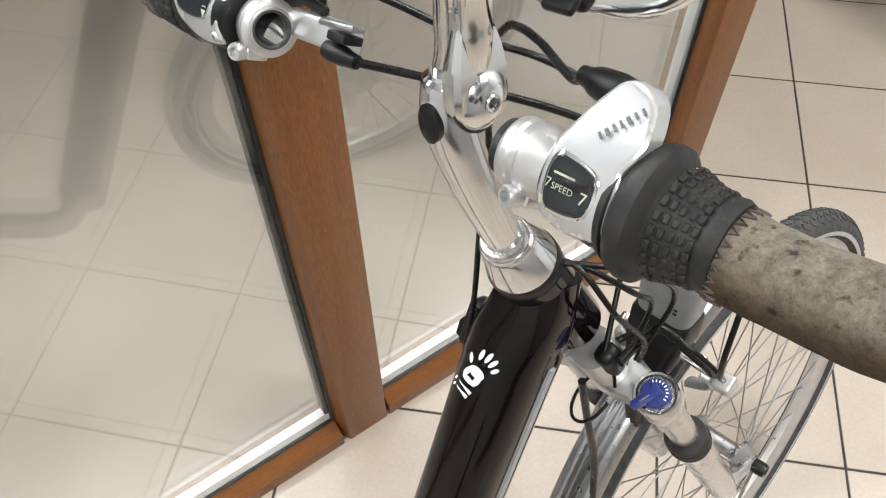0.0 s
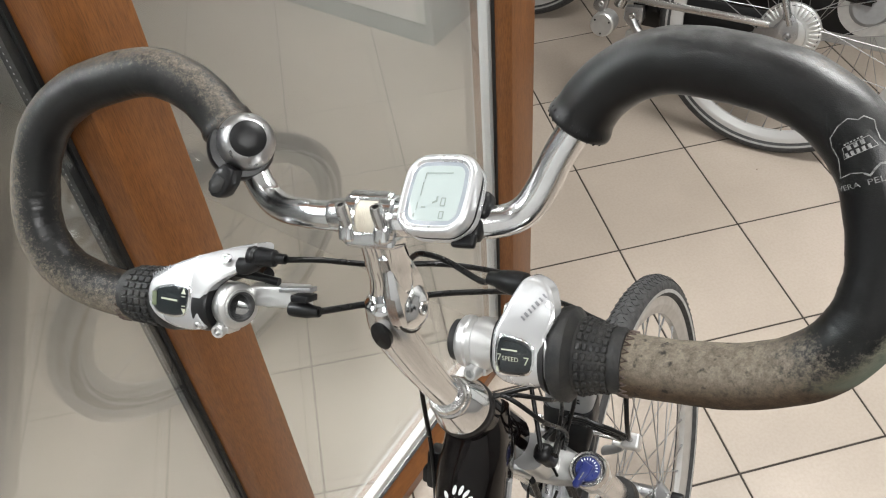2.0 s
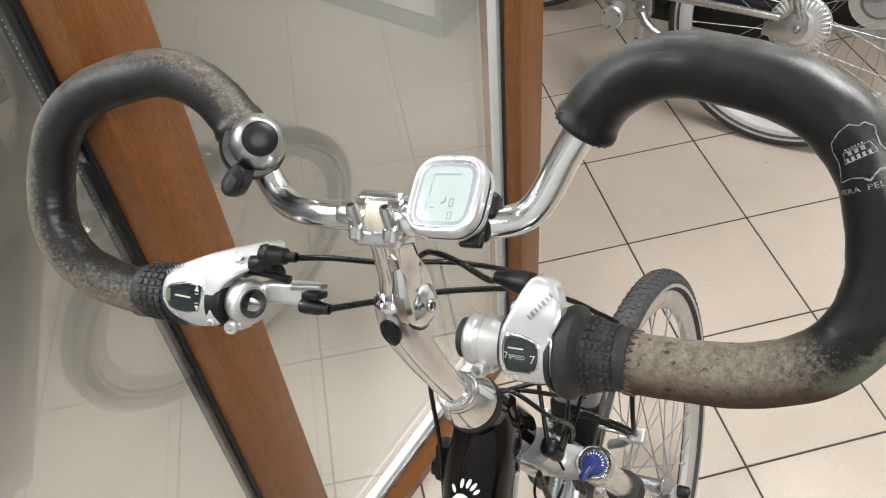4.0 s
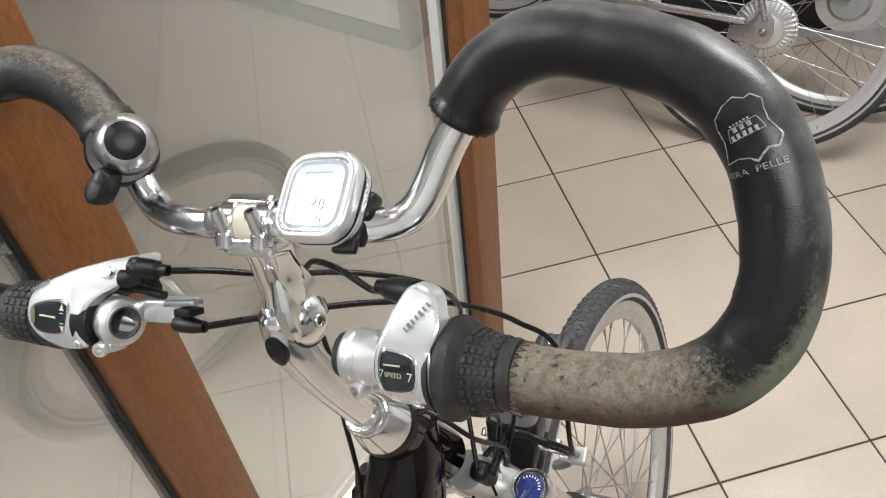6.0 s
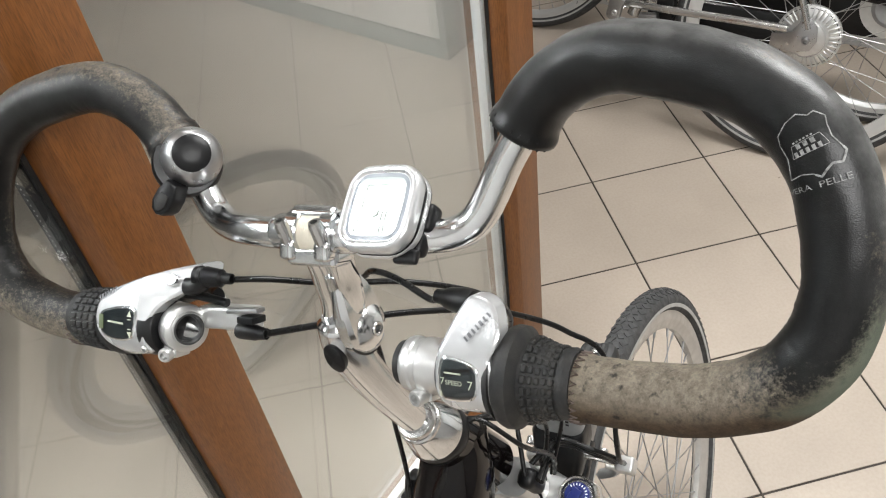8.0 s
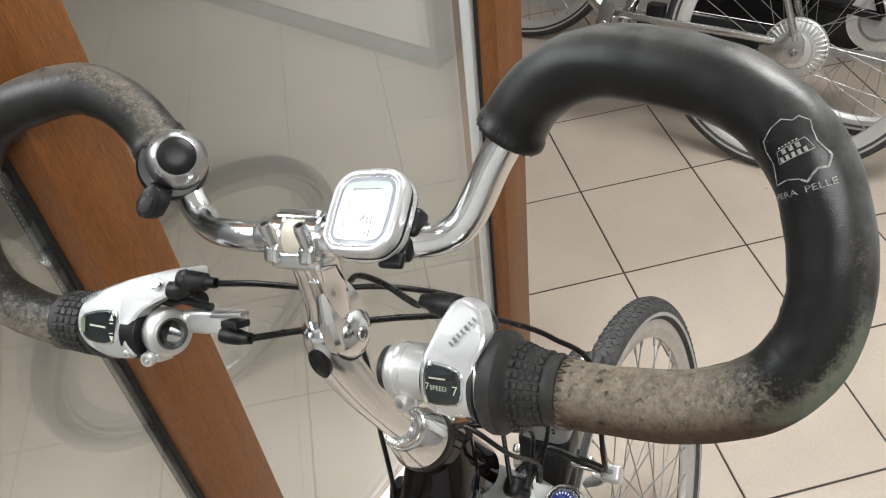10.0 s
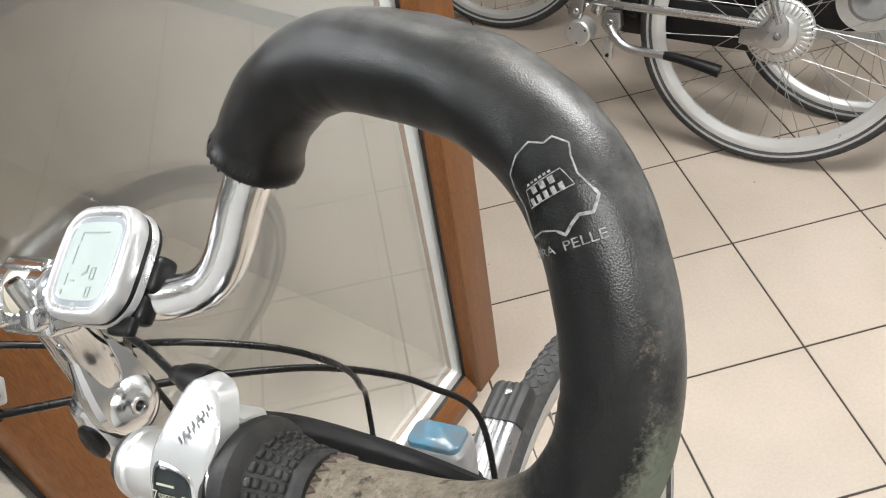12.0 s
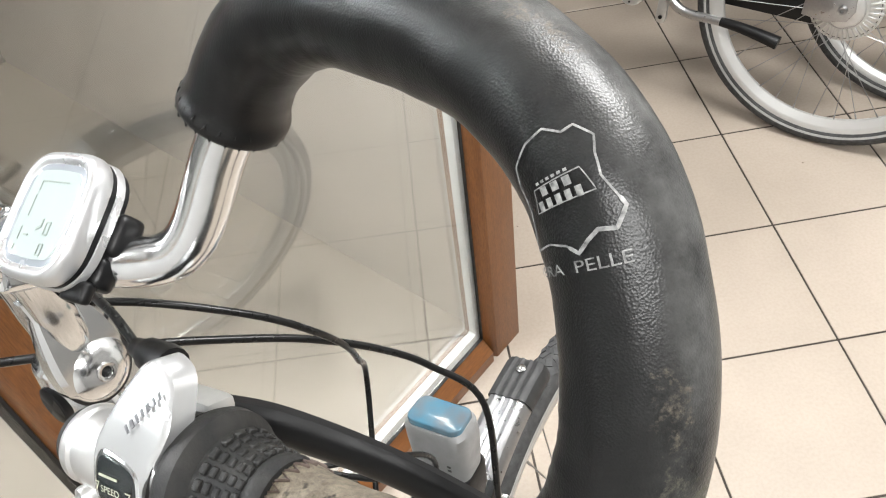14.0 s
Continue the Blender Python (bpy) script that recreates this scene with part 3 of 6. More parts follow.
def grip(sign, s0, s1, wear, scuff_sheen, label):
    bm = bmesh.new()
    for name in ("scuff_sheen", "wear", "moss", "brown"):
        bm.verts.layers.float.new(name)
    layer2, layer, layer3, layer4 = (bm.verts.layers.float[name] for name in ("scuff_sheen", "wear", "moss", "brown"))
    steps, sides = 300, 48
    rings = []
    for i in range(steps + 1):
        u = i / steps
        s = s0 + (s1 - s0) * u
        ends = min(u, 1 - u) * (s1 - s0)
        r = GRIP_R * (1 - 0.55 * max(0, 1 - ends / 0.004) ** 2 * 0.5) + (0.0022 if u < 0.5 else 0.0010) * math.exp(-((ends - 0.006) / 0.005) ** 2)
        ring = []
        for j in range(sides):
            d = 360 * j / sides
            rr = r + 0.0007 * noise.noise(Vector((s * 60, math.cos(radians(d)) * 1.4, math.sin(radians(d)) * 1.4 + sign * 5)))
            if 5 < d < 150:      # creases on the inside of the bends
                deep = math.exp(-((s - 0.465) / 0.045) ** 2) + 0.45 * math.exp(-((s - 0.26) / 0.03) ** 2) + 0.12
                rr += 0.00030 * deep * noise.noise(Vector((s * 330, d * 0.012, 2 + sign))) * math.sin(radians((d - 5) * 1.24))
            v = bm.verts.new(grip_place(s, d, rr, sign))
            v[layer] = wear(s, d if d < 180 else d - 360)
            v[layer2] = scuff_sheen(s, d if d < 180 else d - 360)
            v[layer3] = moss(s, d if d < 180 else d - 360) if sign > 0 else 0.0
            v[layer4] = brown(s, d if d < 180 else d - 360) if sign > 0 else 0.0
            ring.append(v)
        rings.append(ring)
    for a, b in zip(rings, rings[1:]):
        for j in range(sides):
            f = (a[j], a[(j + 1) % sides], b[(j + 1) % sides], b[j])
            bm.faces.new(f if sign > 0 else f[::-1])
    bm.faces.new(rings[0] if sign < 0 else rings[0][::-1])
    bm.faces.new(rings[-1] if sign > 0 else rings[-1][::-1])
    ob = part("grip", bm, M_LEATHER, bike, label)
    # seam threads at both ends
    for s, turn in ((s0 + 0.004, 1), (s1 - 0.005, -1)):
        bmz = bmesh.new()
        pts = []
        for k in range(48):
            pts.append(grip_place(s + turn * (0.0050 if k % 2 else -0.001) + 0.0008 * noise.noise(Vector((k * 1.3, s * 9, sign))), k * 7.5 + 3 * noise.noise(Vector((k * 2.3, 7, sign))), GRIP_R + 0.0010, sign))
        sweep(bmz, pts, 0.0009, 6, closed=True)
        part("seam_thread", bmz, M_BLACK if s < 0.3 and sign > 0 else M_STITCH, ob, "waxed zigzag thread")
    return ob


def smooth01(x):
    x = min(max(x, 0), 1)
    return x * x * (3 - 2 * x)


def wear_right(s, d):
    w = 0.58 * smooth01((s - 0.455) / 0.095)                      # the end nearest the rider
    w += 0.52 * smooth01((s - 0.432) / 0.04) * smooth01((-d - 8) / 50) * (1 - 0.6 * smooth01((s - 0.52) / 0.05))
    w += 0.27 * math.exp(-((s - 0.345) / 0.022) ** 2) * math.exp(-((d + 58) / 22) ** 2)
    w += 0.28 * math.exp(-((s - 0.432) / 0.010) ** 2) * math.exp(-((d + 42) / 22) ** 2)
    w += 0.06 * math.exp(-((d + 40) / 40) ** 2)
    return w


def wear_left(s, d):
    w = 0.15 + 0.26 * math.exp(-((d + 55) / 45) ** 2) + 0.22 * smooth01((s - 0.34) / 0.1)
    w -= 0.25 * math.exp(-((d - 60) / 45) ** 2) * (1 - 0.6 * smooth01((s - 0.45) / 0.1))
    return w


def moss(s, d):
    """Green bloom on the outside of the bend."""
    return 0.85 * smooth01((s - 0.435) / 0.03) * (1 - smooth01((s - 0.500 - 0.0003 * (d + 60)) / 0.014)) * math.exp(-((d + 66) / 40) ** 2)


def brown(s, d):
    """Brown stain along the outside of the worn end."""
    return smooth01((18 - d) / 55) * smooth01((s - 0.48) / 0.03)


def scuff_sheen_right(s, d):
    # scuffing plus painted sheen, strongest along the outer upper side
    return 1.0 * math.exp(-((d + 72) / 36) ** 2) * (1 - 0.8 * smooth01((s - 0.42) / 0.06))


def haze_left(s, d):
    return 0.35 * math.exp(-((d + 40) / 60) ** 2)


grip_right = grip(1, 0.181, 0.636, wear_right, scuff_sheen_right, "black leather grip, rubbed grey-brown at its end")
grip_left = grip(-1, 0.174, 0.585, wear_left, haze_left, "black leather grip, dusty and worn grey all over")

# printed hide outline on the grip
OUTLINE = [(0.3698, 29), (0.3674, 10), (0.3674, -6), (0.3706, -15), (0.3706, -24), (0.3745, -32), (0.3777, -27), (0.3824, -24), (0.3855, -27),
           (0.3895, -32), (0.3934, -22), (0.3926, -10), (0.3942, -2), (0.3966, 7), (0.3942, 15), (0.3926, 30), (0.3934, 50), (0.3824, 38), (0.3745, 36)]


def ribbon(pts, width, closed=True):
    bm = bmesh.new()
    fine = []
    n = len(pts)
    for i in range(n if closed else n - 1):
        a, b = pts[i], pts[(i + 1) % n]
        for k in range(6):
            fine.append((a[0] + (b[0] - a[0]) * k / 6, a[1] + (b[1] - a[1]) * k / 6))
    m = len(fine)
    rows = []
    for i in range(m):
        a, b = fine[(i - 1) % m], fine[(i + 1) % m]
        dx, dy = (b[0] - a[0]), radians(b[1] - a[1]) * GRIP_R
        if not closed and i in (0, m - 1):
            a, b = fine[max(i - 1, 0)], fine[min(i + 1, m - 1)]
            dx, dy = (b[0] - a[0]), radians(b[1] - a[1]) * GRIP_R
        d = math.hypot(dx, dy) or 1
        w = (width(i / m) if callable(width) else width) / 2
        ox, oy = -dy / d * w, math.degrees(dx / d * w / GRIP_R)
        rows.append([bm.verts.new(grip_place(fine[i][0] + k * ox, fine[i][1] + k * oy, GRIP_R + 0.00085)) for k in (-1, 1)])
    for i in range(m if closed else m - 1):
        a, b = rows[i], rows[(i + 1) % m]
        bm.faces.new((a[0], a[1], b[1], b[0]))
    return bm


part("printed_outline", ribbon(OUTLINE, lambda u: 0.0010 if 0.45 < u < 0.72 else 0.00055), M_PRINT, grip_right, "silver printed hide outline")
for s, w, d0, d1, n in ((0.3772, 0.0007, 20, -8, 6), (0.3796, 0.0022, 19, -9, 3), (0.3827, 0.0024, 26, -13, 5)):
    for k in range(n):
        a, b = d0 + (d1 - d0) * k / n, d0 + (d1 - d0) * (k + 0.72) / n
        part("printed_emblem", ribbon([(s + 0.0009 * k / n, a), (s + 0.0009 * (k + 0.72) / n, b)], w, False), M_PRINT, grip_right)
part("printed_emblem", ribbon([(0.3782, 24), (0.3790, -14), (0.3846, -18), (0.3840, 30)], 0.0003), M_PRINT, grip_right)


def grip_letters(text, s, deg0, deg1, height):
    curve = bpy.data.curves.new("lettering", "FONT")
    curve.body, curve.size, curve.align_x = text, 1.0, "LEFT"
    temp = bpy.data.objects.new("lettering", curve)
    me = bpy.data.meshes.new_from_object(temp)
    bpy.data.objects.remove(temp)
    bm = bmesh.new()
    bm.from_mesh(me)
    bpy.data.meshes.remove(me)
    wide = max(v.co.x for v in bm.verts)
    for v in bm.verts:
        v.co = grip_place(s - v.co.y / 0.7 * height, deg0 + (deg1 - deg0) * v.co.x / wide, GRIP_R + 0.0009)
    part("printed_words", bm, M_PRINT, grip_right, "worn silver lettering", smooth=False)


grip_letters("VERA  PELLE", 0.4010, 62, -27, 0.0029)

# stem: clamp, arm, hinge and quill
stem = part("stem", bmesh.new(), M_CHROME, bike, "polished hinged aluminium stem")


def fill(ob, bm, smooth=True):
    base = origin_of(ob)
    for v in bm.verts:
        v.co -= base
    bm.to_mesh(ob.data)
    bm.free()
    for p in ob.data.polygons:
        p.use_smooth = smooth
    ob.data.set_sharp_from_angle(angle=radians(40))


bm = bmesh.new()
sweep(bm, [bar(*p) for p in spline([(0.002, -0.009, -0.004), (0.001, -0.020, -0.012), (-0.001, -0.034, -0.021), (-0.0035, -0.050, -0.031), (-0.0090, -0.064, -0.039), (-0.0112, -0.074, -0.044)], 8)],
      lambda u: 0.0215 - 0.0035 * math.sin(math.pi * min(1, u * 1.5)) - 0.0050 * smooth01((u - 0.42) / 0.35), 48, up=XB,
      shape=lambda a, u: (1 - 0.40 * math.sin(a) ** 2) * (1 - 0.16 * math.exp(-((abs(math.cos(a)) - 0.25) / 0.22) ** 2)))
fill(stem, bm)
# right ear of the hinge, drawn up into the arm
part("hinge_ear", sweep(bmesh.new(), [bar(*p) for p in spline([(0.0035, -0.026, -0.017), (0.0035, -0.042, -0.027), (0.0028, -0.058, -0.037), (0.0025, -0.0755, -0.0465), (0.0025, -0.0900, -0.0555)], 10)],
           lambda u: 0.0125 + 0.0085 * math.sin(math.pi * min(1, max(0, (u - 0.15) / 0.98))) if u < 0.72 else 0.0206 * math.sqrt(max(0.02, 1 - ((u - 0.72) / 0.285) ** 2)), 32, up=XB,
           shape=lambda a, u: 1 / max(abs(math.cos(a)) / 0.36, abs(math.sin(a))) if abs(math.cos(a)) > 0.34 else 1 / abs(math.sin(a))), M_CHROME, stem)
m = frame_at(bar(0.0085, -0.0755, -0.0465), bdir(1, 0.03, 0.10))
cap = part("pivot_cap", lathe(bmesh.new(), [(0.0, 0.0030), (0.0030, 0.0030), (0.0033, 0.0078), (0.0070, 0.0080), (0.0120, 0.0063), (0.0165, 0.0030), (0.0184, 0.0006), (0.0188, -0.001), (0.0188, -0.004), (0, -0.004)], m, 48), M_BAR, stem, "domed hinge bolt cap")
part("bolt_socket", lathe(bmesh.new(), [(0.0032, 0.0074), (0.0056, 0.0086), (0.0050, 0.0094), (0.0036, 0.0090), (0.0032, 0.003)], m, 28), M_CHROME2, cap)
part("bolt_socket", lathe(bmesh.new(), [(0, 0.0050), (0.0034, 0.0050), (0.0034, 0.0040), (0, 0.0040)], m, 6), M_BLACK, cap)
part("washer", lathe(bmesh.new(), [(0.0188, -0.0035), (0.0205, -0.0035), (0.0205, -0.0008), (0.0188, -0.0005)], m, 48, True), M_GASKET, cap)
# clamp: two straps over the bar, joined above, a bolt in front of each
for x in (-0.0120, 0.0165):
    part("clamp_strap", sweep(bmesh.new(), [bar(x + d, 0.0, 0.0) for d in (-0.0060, -0.0050, 0.0050, 0.0060)], lambda u: 0.0162 if u in (0, 1) else 0.0170, 36), M_CHROME, stem)
    part("clamp_lug", box(bmesh.new(), (0.0125, 0.014, 0.012), frame_at(bar(x, -0.0095, 0.0140), ZB, XB), 0.0045, 4), M_CHROME, stem)
    bolt("clamp_bolt", bar(x, 0.0015, 0.0185), bdir(0, 0.86, 0.5), 0.0050, 0.0110, stem, M_CHROME2, 0.0024)
part("shim", sweep(bmesh.new(), [bar(-0.0060 + 0.0165 * k / 22, 0.0002, 0.0004) for k in range(23)], lambda u: 0.0146 + 0.0003 * (round(u * 22) % 2), 32), M_SHIM, stem, "cream ribbed plastic shim")
part("clamp_bridge", box(bmesh.new(), (0.036, 0.010, 0.008), frame_at(bar(0.00225, 0.0145, 0.0040), bdir(0, 0.8, 0.6), XB), 0.0035, 4), M_CHROME, stem)
part("clamp_cradle", box(bmesh.new(), (0.042, 0.014, 0.022), frame_at(bar(0.00225, -0.0145, 0.001), ZB, XB), 0.005, 4), M_CHROME, stem)
# lower arm from the hinge into the head
BELOW = [BR.transposed() @ (RING - SB * k - BC) for k in (0.004, 0.025)]
arm = [(-0.0150, -0.0660, -0.0385), (-0.0165, -0.0770, -0.0440), (-0.0170, -0.0920, -0.0515), (-0.0140, -0.114, -0.068), (-0.0085, -0.145, -0.097)] + [tuple(p) for p in BELOW]
part("quill", sweep(bmesh.new(), [bar(*p) for p in spline(arm, 8)], lambda u: 0.0120 + 0.0050 * smooth01(u / 0.10) - 0.0036 * smooth01((u - 0.35) / 0.5), 40, up=XB,
             shape=lambda a, u: 1 - 0.08 * (1 - smooth01(u * 2)) * abs(math.cos(a))), M_CHROME, stem)
m = frame_at(bar(-0.0152, -0.0990, -0.0350), bdir(0.05, -0.42, 0.90), bdir(-0.10, 0.9, 0.4))
part("hinge_plug", lathe(bmesh.new(), [(0.0128, -0.006), (0.0128, 0.0016), (0.0112, 0.0026), (0, 0.0030)], m @ Matrix.Translation((0, 0, -0.0012)) @ Matrix.Diagonal((1, 0.64, 1, 1)), 36), M_BLACK, stem, "black oval plug")

# headset
m = frame_at(RING, SB, XB)
part("headset_ring", lathe(bmesh.new(), [(0.0125, -0.004), (0.0178, -0.004), (0.0178, 0.0), (0.0165, 0.0022), (0.0125, 0.0026)], m, 40, True), M_CHROME2, bike)
part("headset_ring", lathe(bmesh.new(), [(0.0150, -0.008), (0.0200, -0.008), (0.0200, -0.0045), (0.0186, -0.0030), (0.0150, -0.0030)], m, 40, True), M_CHROME2, bike)
part("headset_cone", lathe(bmesh.new(), [(0.012, -0.0075), (0.0195, -0.0078), (0.0205, -0.0095), (0.0268, -0.034), (0.0272, -0.037), (0.025, -0.038), (0.012, -0.038)], m, 48, True), M_CHROME, bike, "polished aluminium headset cone")
part("headset_cup", lathe(bmesh.new(), [(0.012, -0.036), (0.0268, -0.0365), (0.0284, -0.040), (0.0284, -0.050), (0.026, -0.054), (0.012, -0.054)], m, 48, True), M_BLACK, bike)

# frame: head tube, down tube with a pale seam
frame_thing = part("frame", bmesh.new(), M_PAINT, bike, "gloss black frame tubes")
bm = bmesh.new()
sweep(bm, [RING - SB * k for k in (0.05, 0.08, 0.12, 0.165)], 0.0275, 32)
HEAD = RING - SB * 0.085
TUBE = [HEAD + FB * 0.008 + SB * 0.01, HEAD - FB * 0.02 - SB * 0.012] + [HEAD - FB * 0.73 * k - SB * (0.68 * k - 0.004) - XB * 0.12 * k for k in (0.07, 0.17, 0.30, 0.50, 0.62)]
sweep(bm, spline(TUBE, 8), lambda u: 0.030 + 0.008 * smooth01(u * 3), 32, up=XB, shape=lambda a, u: 1.0 - 0.06 * math.cos(4 * a))
sweep(bm, spline([TUBE[-1] - FB * 0.0, TUBE[-1] - FB * 0.10 - SB * 0.02, TUBE[-1] - FB * 0.25 + SB * 0.30, TUBE[-1] - FB * 0.32 + SB * 0.42], 6), 0.022, 20)
fill(frame_thing, bm)
edge = [p + XB * 0.036 + FB * 0.004 for p in spline(TUBE[2:], 8)]
part("seam_strip", sweep(bmesh.new(), edge, 0.004, 8), M_GREY, frame_thing, "pale grey edge strip")
# white palm-and-five-fingers decal on the tube
DC = Vector((-0.646, -0.988, 0.825)) + XB * 0.003
ddir = (TUBE[3] - TUBE[2]).normalized()
skin = BVHTree.FromPolygons([v.co + origin_of(frame_thing) for v in frame_thing.data.vertices], [tuple(p.vertices) for p in frame_thing.data.polygons])
dn = Vector((-0.15, -0.50, 0.85)).normalized()
dside = (ddir.cross(dn)).normalized()
axis_at = TUBE[2] + ddir * ((DC - TUBE[2]).dot(ddir))


def on_tube(u, v, lift=0.0009):
    """u: degrees round the tube from the decal's middle, v: metres up the tube."""
    x, c, k = u * 0.00066, math.cos(0.40), math.sin(0.40)
    hit = skin.ray_cast(DC - ddir * (v * c + x * k) + dside * (x * c - v * k) + dn * 0.15, -dn)[0]
    return (hit if hit is not None else DC) + dn * lift


def decal(name, outline):
    bm = bmesh.new()
    c = bm.verts.new(on_tube(sum(p[0] for p in outline) / len(outline), sum(p[1] for p in outline) / len(outline)))
    vs = [bm.verts.new(on_tube(*p)) for p in outline]
    for i in range(len(vs)):
        bm.faces.new((c, vs[i], vs[(i + 1) % len(vs)]))
    return part(name, bm, M_CABINET, frame_thing, "white printed emblem", smooth=False)


def blob(cx, cy, rx, ry, turn=0.0, n=14):
    out = []
    for k in range(n):
        a = 2 * math.pi * k / n
        x, y = rx * math.cos(a), ry * math.sin(a)
        out.append((cx + x * math.cos(turn) - y * 1800 * math.sin(turn), cy + x / 1800 * math.sin(turn) + y * math.cos(turn)))
    return out


for cx, cy, ry, turn in ((-16, 0.016, 0.0045, 0.25), (-8, 0.020, 0.006, 0.12), (1, 0.021, 0.0065, -0.05), (10, 0.018, 0.006, -0.2), (17, 0.008, 0.005, -0.55)):
    decal("emblem_stroke", blob(cx, cy, 3.0, ry, turn))
decal("emblem_stroke", blob(-2, 0.001, 12, 0.0055))
decal("emblem_stroke", blob(-10, -0.006, 4.5, 0.007))
decal("emblem_stroke", blob(8, -0.005, 4, 0.006))
decal("emblem_stroke", blob(-1, -0.011, 10, 0.003))
for k, v in enumerate((-0.020, -0.026)):
    decal("emblem_word", [(-17, v - 0.002), (14 - 4 * k, v - 0.002), (14 - 4 * k, v + 0.002), (-17, v + 0.002)])
# small black fitting on the tube's side
fit_at = axis_at - ddir * 0.028 - XB * 0.043
part("cable_guide", box(bmesh.new(), (0.014, 0.020, 0.045), frame_at(fit_at, ddir, XB), 0.004), M_BLACK, frame_thing, "black cable guide")
part("cable_guide", box(bmesh.new(), (0.010, 0.014, 0.018), frame_at(fit_at - XB * 0.008 + ddir * 0.01, ddir, XB), 0.003), M_BLACK, frame_thing)

# fork
fork = part("fork", bmesh.new(), M_CAST, bike, "silver suspension fork")
bm = bmesh.new()
mc = frame_at(CROWN, SB, XB)
crown_outline = [(-0.066, -0.017), (-0.053, -0.021), (-0.036, -0.016), (-0.016, -0.020), (0.016, -0.020), (0.036, -0.016), (0.053, -0.021), (0.066, -0.017), (0.073, 0.0), (0.066, 0.017), (0.053, 0.021), (0.036, 0.017), (0.016, 0.024), (-0.016, 0.024), (-0.036, 0.017), (-0.053, 0.021), (-0.066, 0.017), (-0.073, 0)]
plate(bm, crown_outline, -0.030, -0.004, mc, 0.006)
sweep(bm, [CROWN - SB * 0.005, CROWN + SB * 0.05], 0.02, 24)
fill(fork, bm)
for sgn in (-1, 1):
    top = CROWN + XB * 0.053 * sgn
    down = -SB
    bottom = top + down * 0.475
    part("stanchion", sweep(bmesh.new(), [top - SB * 0.004, top + down * 0.20], 0.0150, 24), M_CHROME2, fork)
    part("fork_boot", lathe(bmesh.new(), [(0.015, 0.0), (0.0215, -0.001), (0.0225, -0.006), (0.021, -0.011), (0.023, -0.016), (0.0235, -0.026), (0.0205, -0.029), (0.015, -0.029)], frame_at(top + down * 0.152, -down), 28, True), M_RUBBER, fork, "black rubber dust boot")
    part("fork_leg", sweep(bmesh.new(), [top + down * 0.178, top + down * 0.21, bottom + down * -0.06, bottom + down * 0.012], lambda u: 0.0200 - 0.005 * smooth01((u - 0.6) / 0.4), 24), M_CHROME2, fork)
    part("dropout", sweep(bmesh.new(), spline([bottom - down * 0.02, bottom + (AXLE + WX * 0.05 * sgn - bottom) * 0.5, AXLE + WX * 0.050 * sgn], 6), 0.012, 12, up=XB, shape=lambda a, u: 1 - 0.5 * abs(math.cos(a))), M_CAST, fork)
    cap = part("fork_cap", lathe(bmesh.new(), [(0.0205, -0.012), (0.0205, 0.002), (0.0190, 0.0042), (0.0170, 0.0036), (0.0160, 0.0), (0, 0.0)], frame_at(top, SB), 32), M_CHROME2, fork)
    if sgn > 0:
        mk = frame_at(top + SB * 0.001, SB, bdir(-0.35, -0.93, 0))
        part("knob_dial", lathe(bmesh.new(), [(0.0135, 0.0), (0.0135, 0.003), (0.0122, 0.0045), (0, 0.0048)], mk, 30), M_BLUE, cap, "blue lockout dial")
        part("knob_lever", plate(bmesh.new(), [(-0.006, -0.0055), (0.004, -0.0060), (0.014, -0.0042), (0.022, -0.0036), (0.0245, 0.0), (0.022, 0.0036), (0.014, 0.0042), (0.004, 0.0060), (-0.006, 0.0055)], 0.003, 0.0105, mk, 0.002), M_BLUE, cap, "blue lockout lever")
        for k in range(9):
            a = radians(110 + k * 17)
            part("dial_mark", box(bmesh.new(), (0.0024, 0.0011, 0.0004), mk @ Matrix.Rotation(a, 4, "Z") @ Matrix.Translation((0.0106, 0, 0.0047))), M_CABINET, cap, smooth=False)
        part("dial_mark", box(bmesh.new(), (0.010, 0.0012, 0.0004), mk @ Matrix.Translation((0.010, 0.0010, 0.0106))), M_PRINT, cap, smooth=False)
        bolt("axle_nut", AXLE + WX * 0.060, WX, 0.010, 0.012, fork, M_BLACK)
        stay = [AXLE + WX * 0.056, AXLE + WX * 0.05 - FB * 0.12 - SB * 0.12, AXLE + WX * 0.03 - FB * 0.27 - SB * 0.26]
        part("guard_stay", sweep(bmesh.new(), stay, 0.0022, 8), M_STEEL, fork)


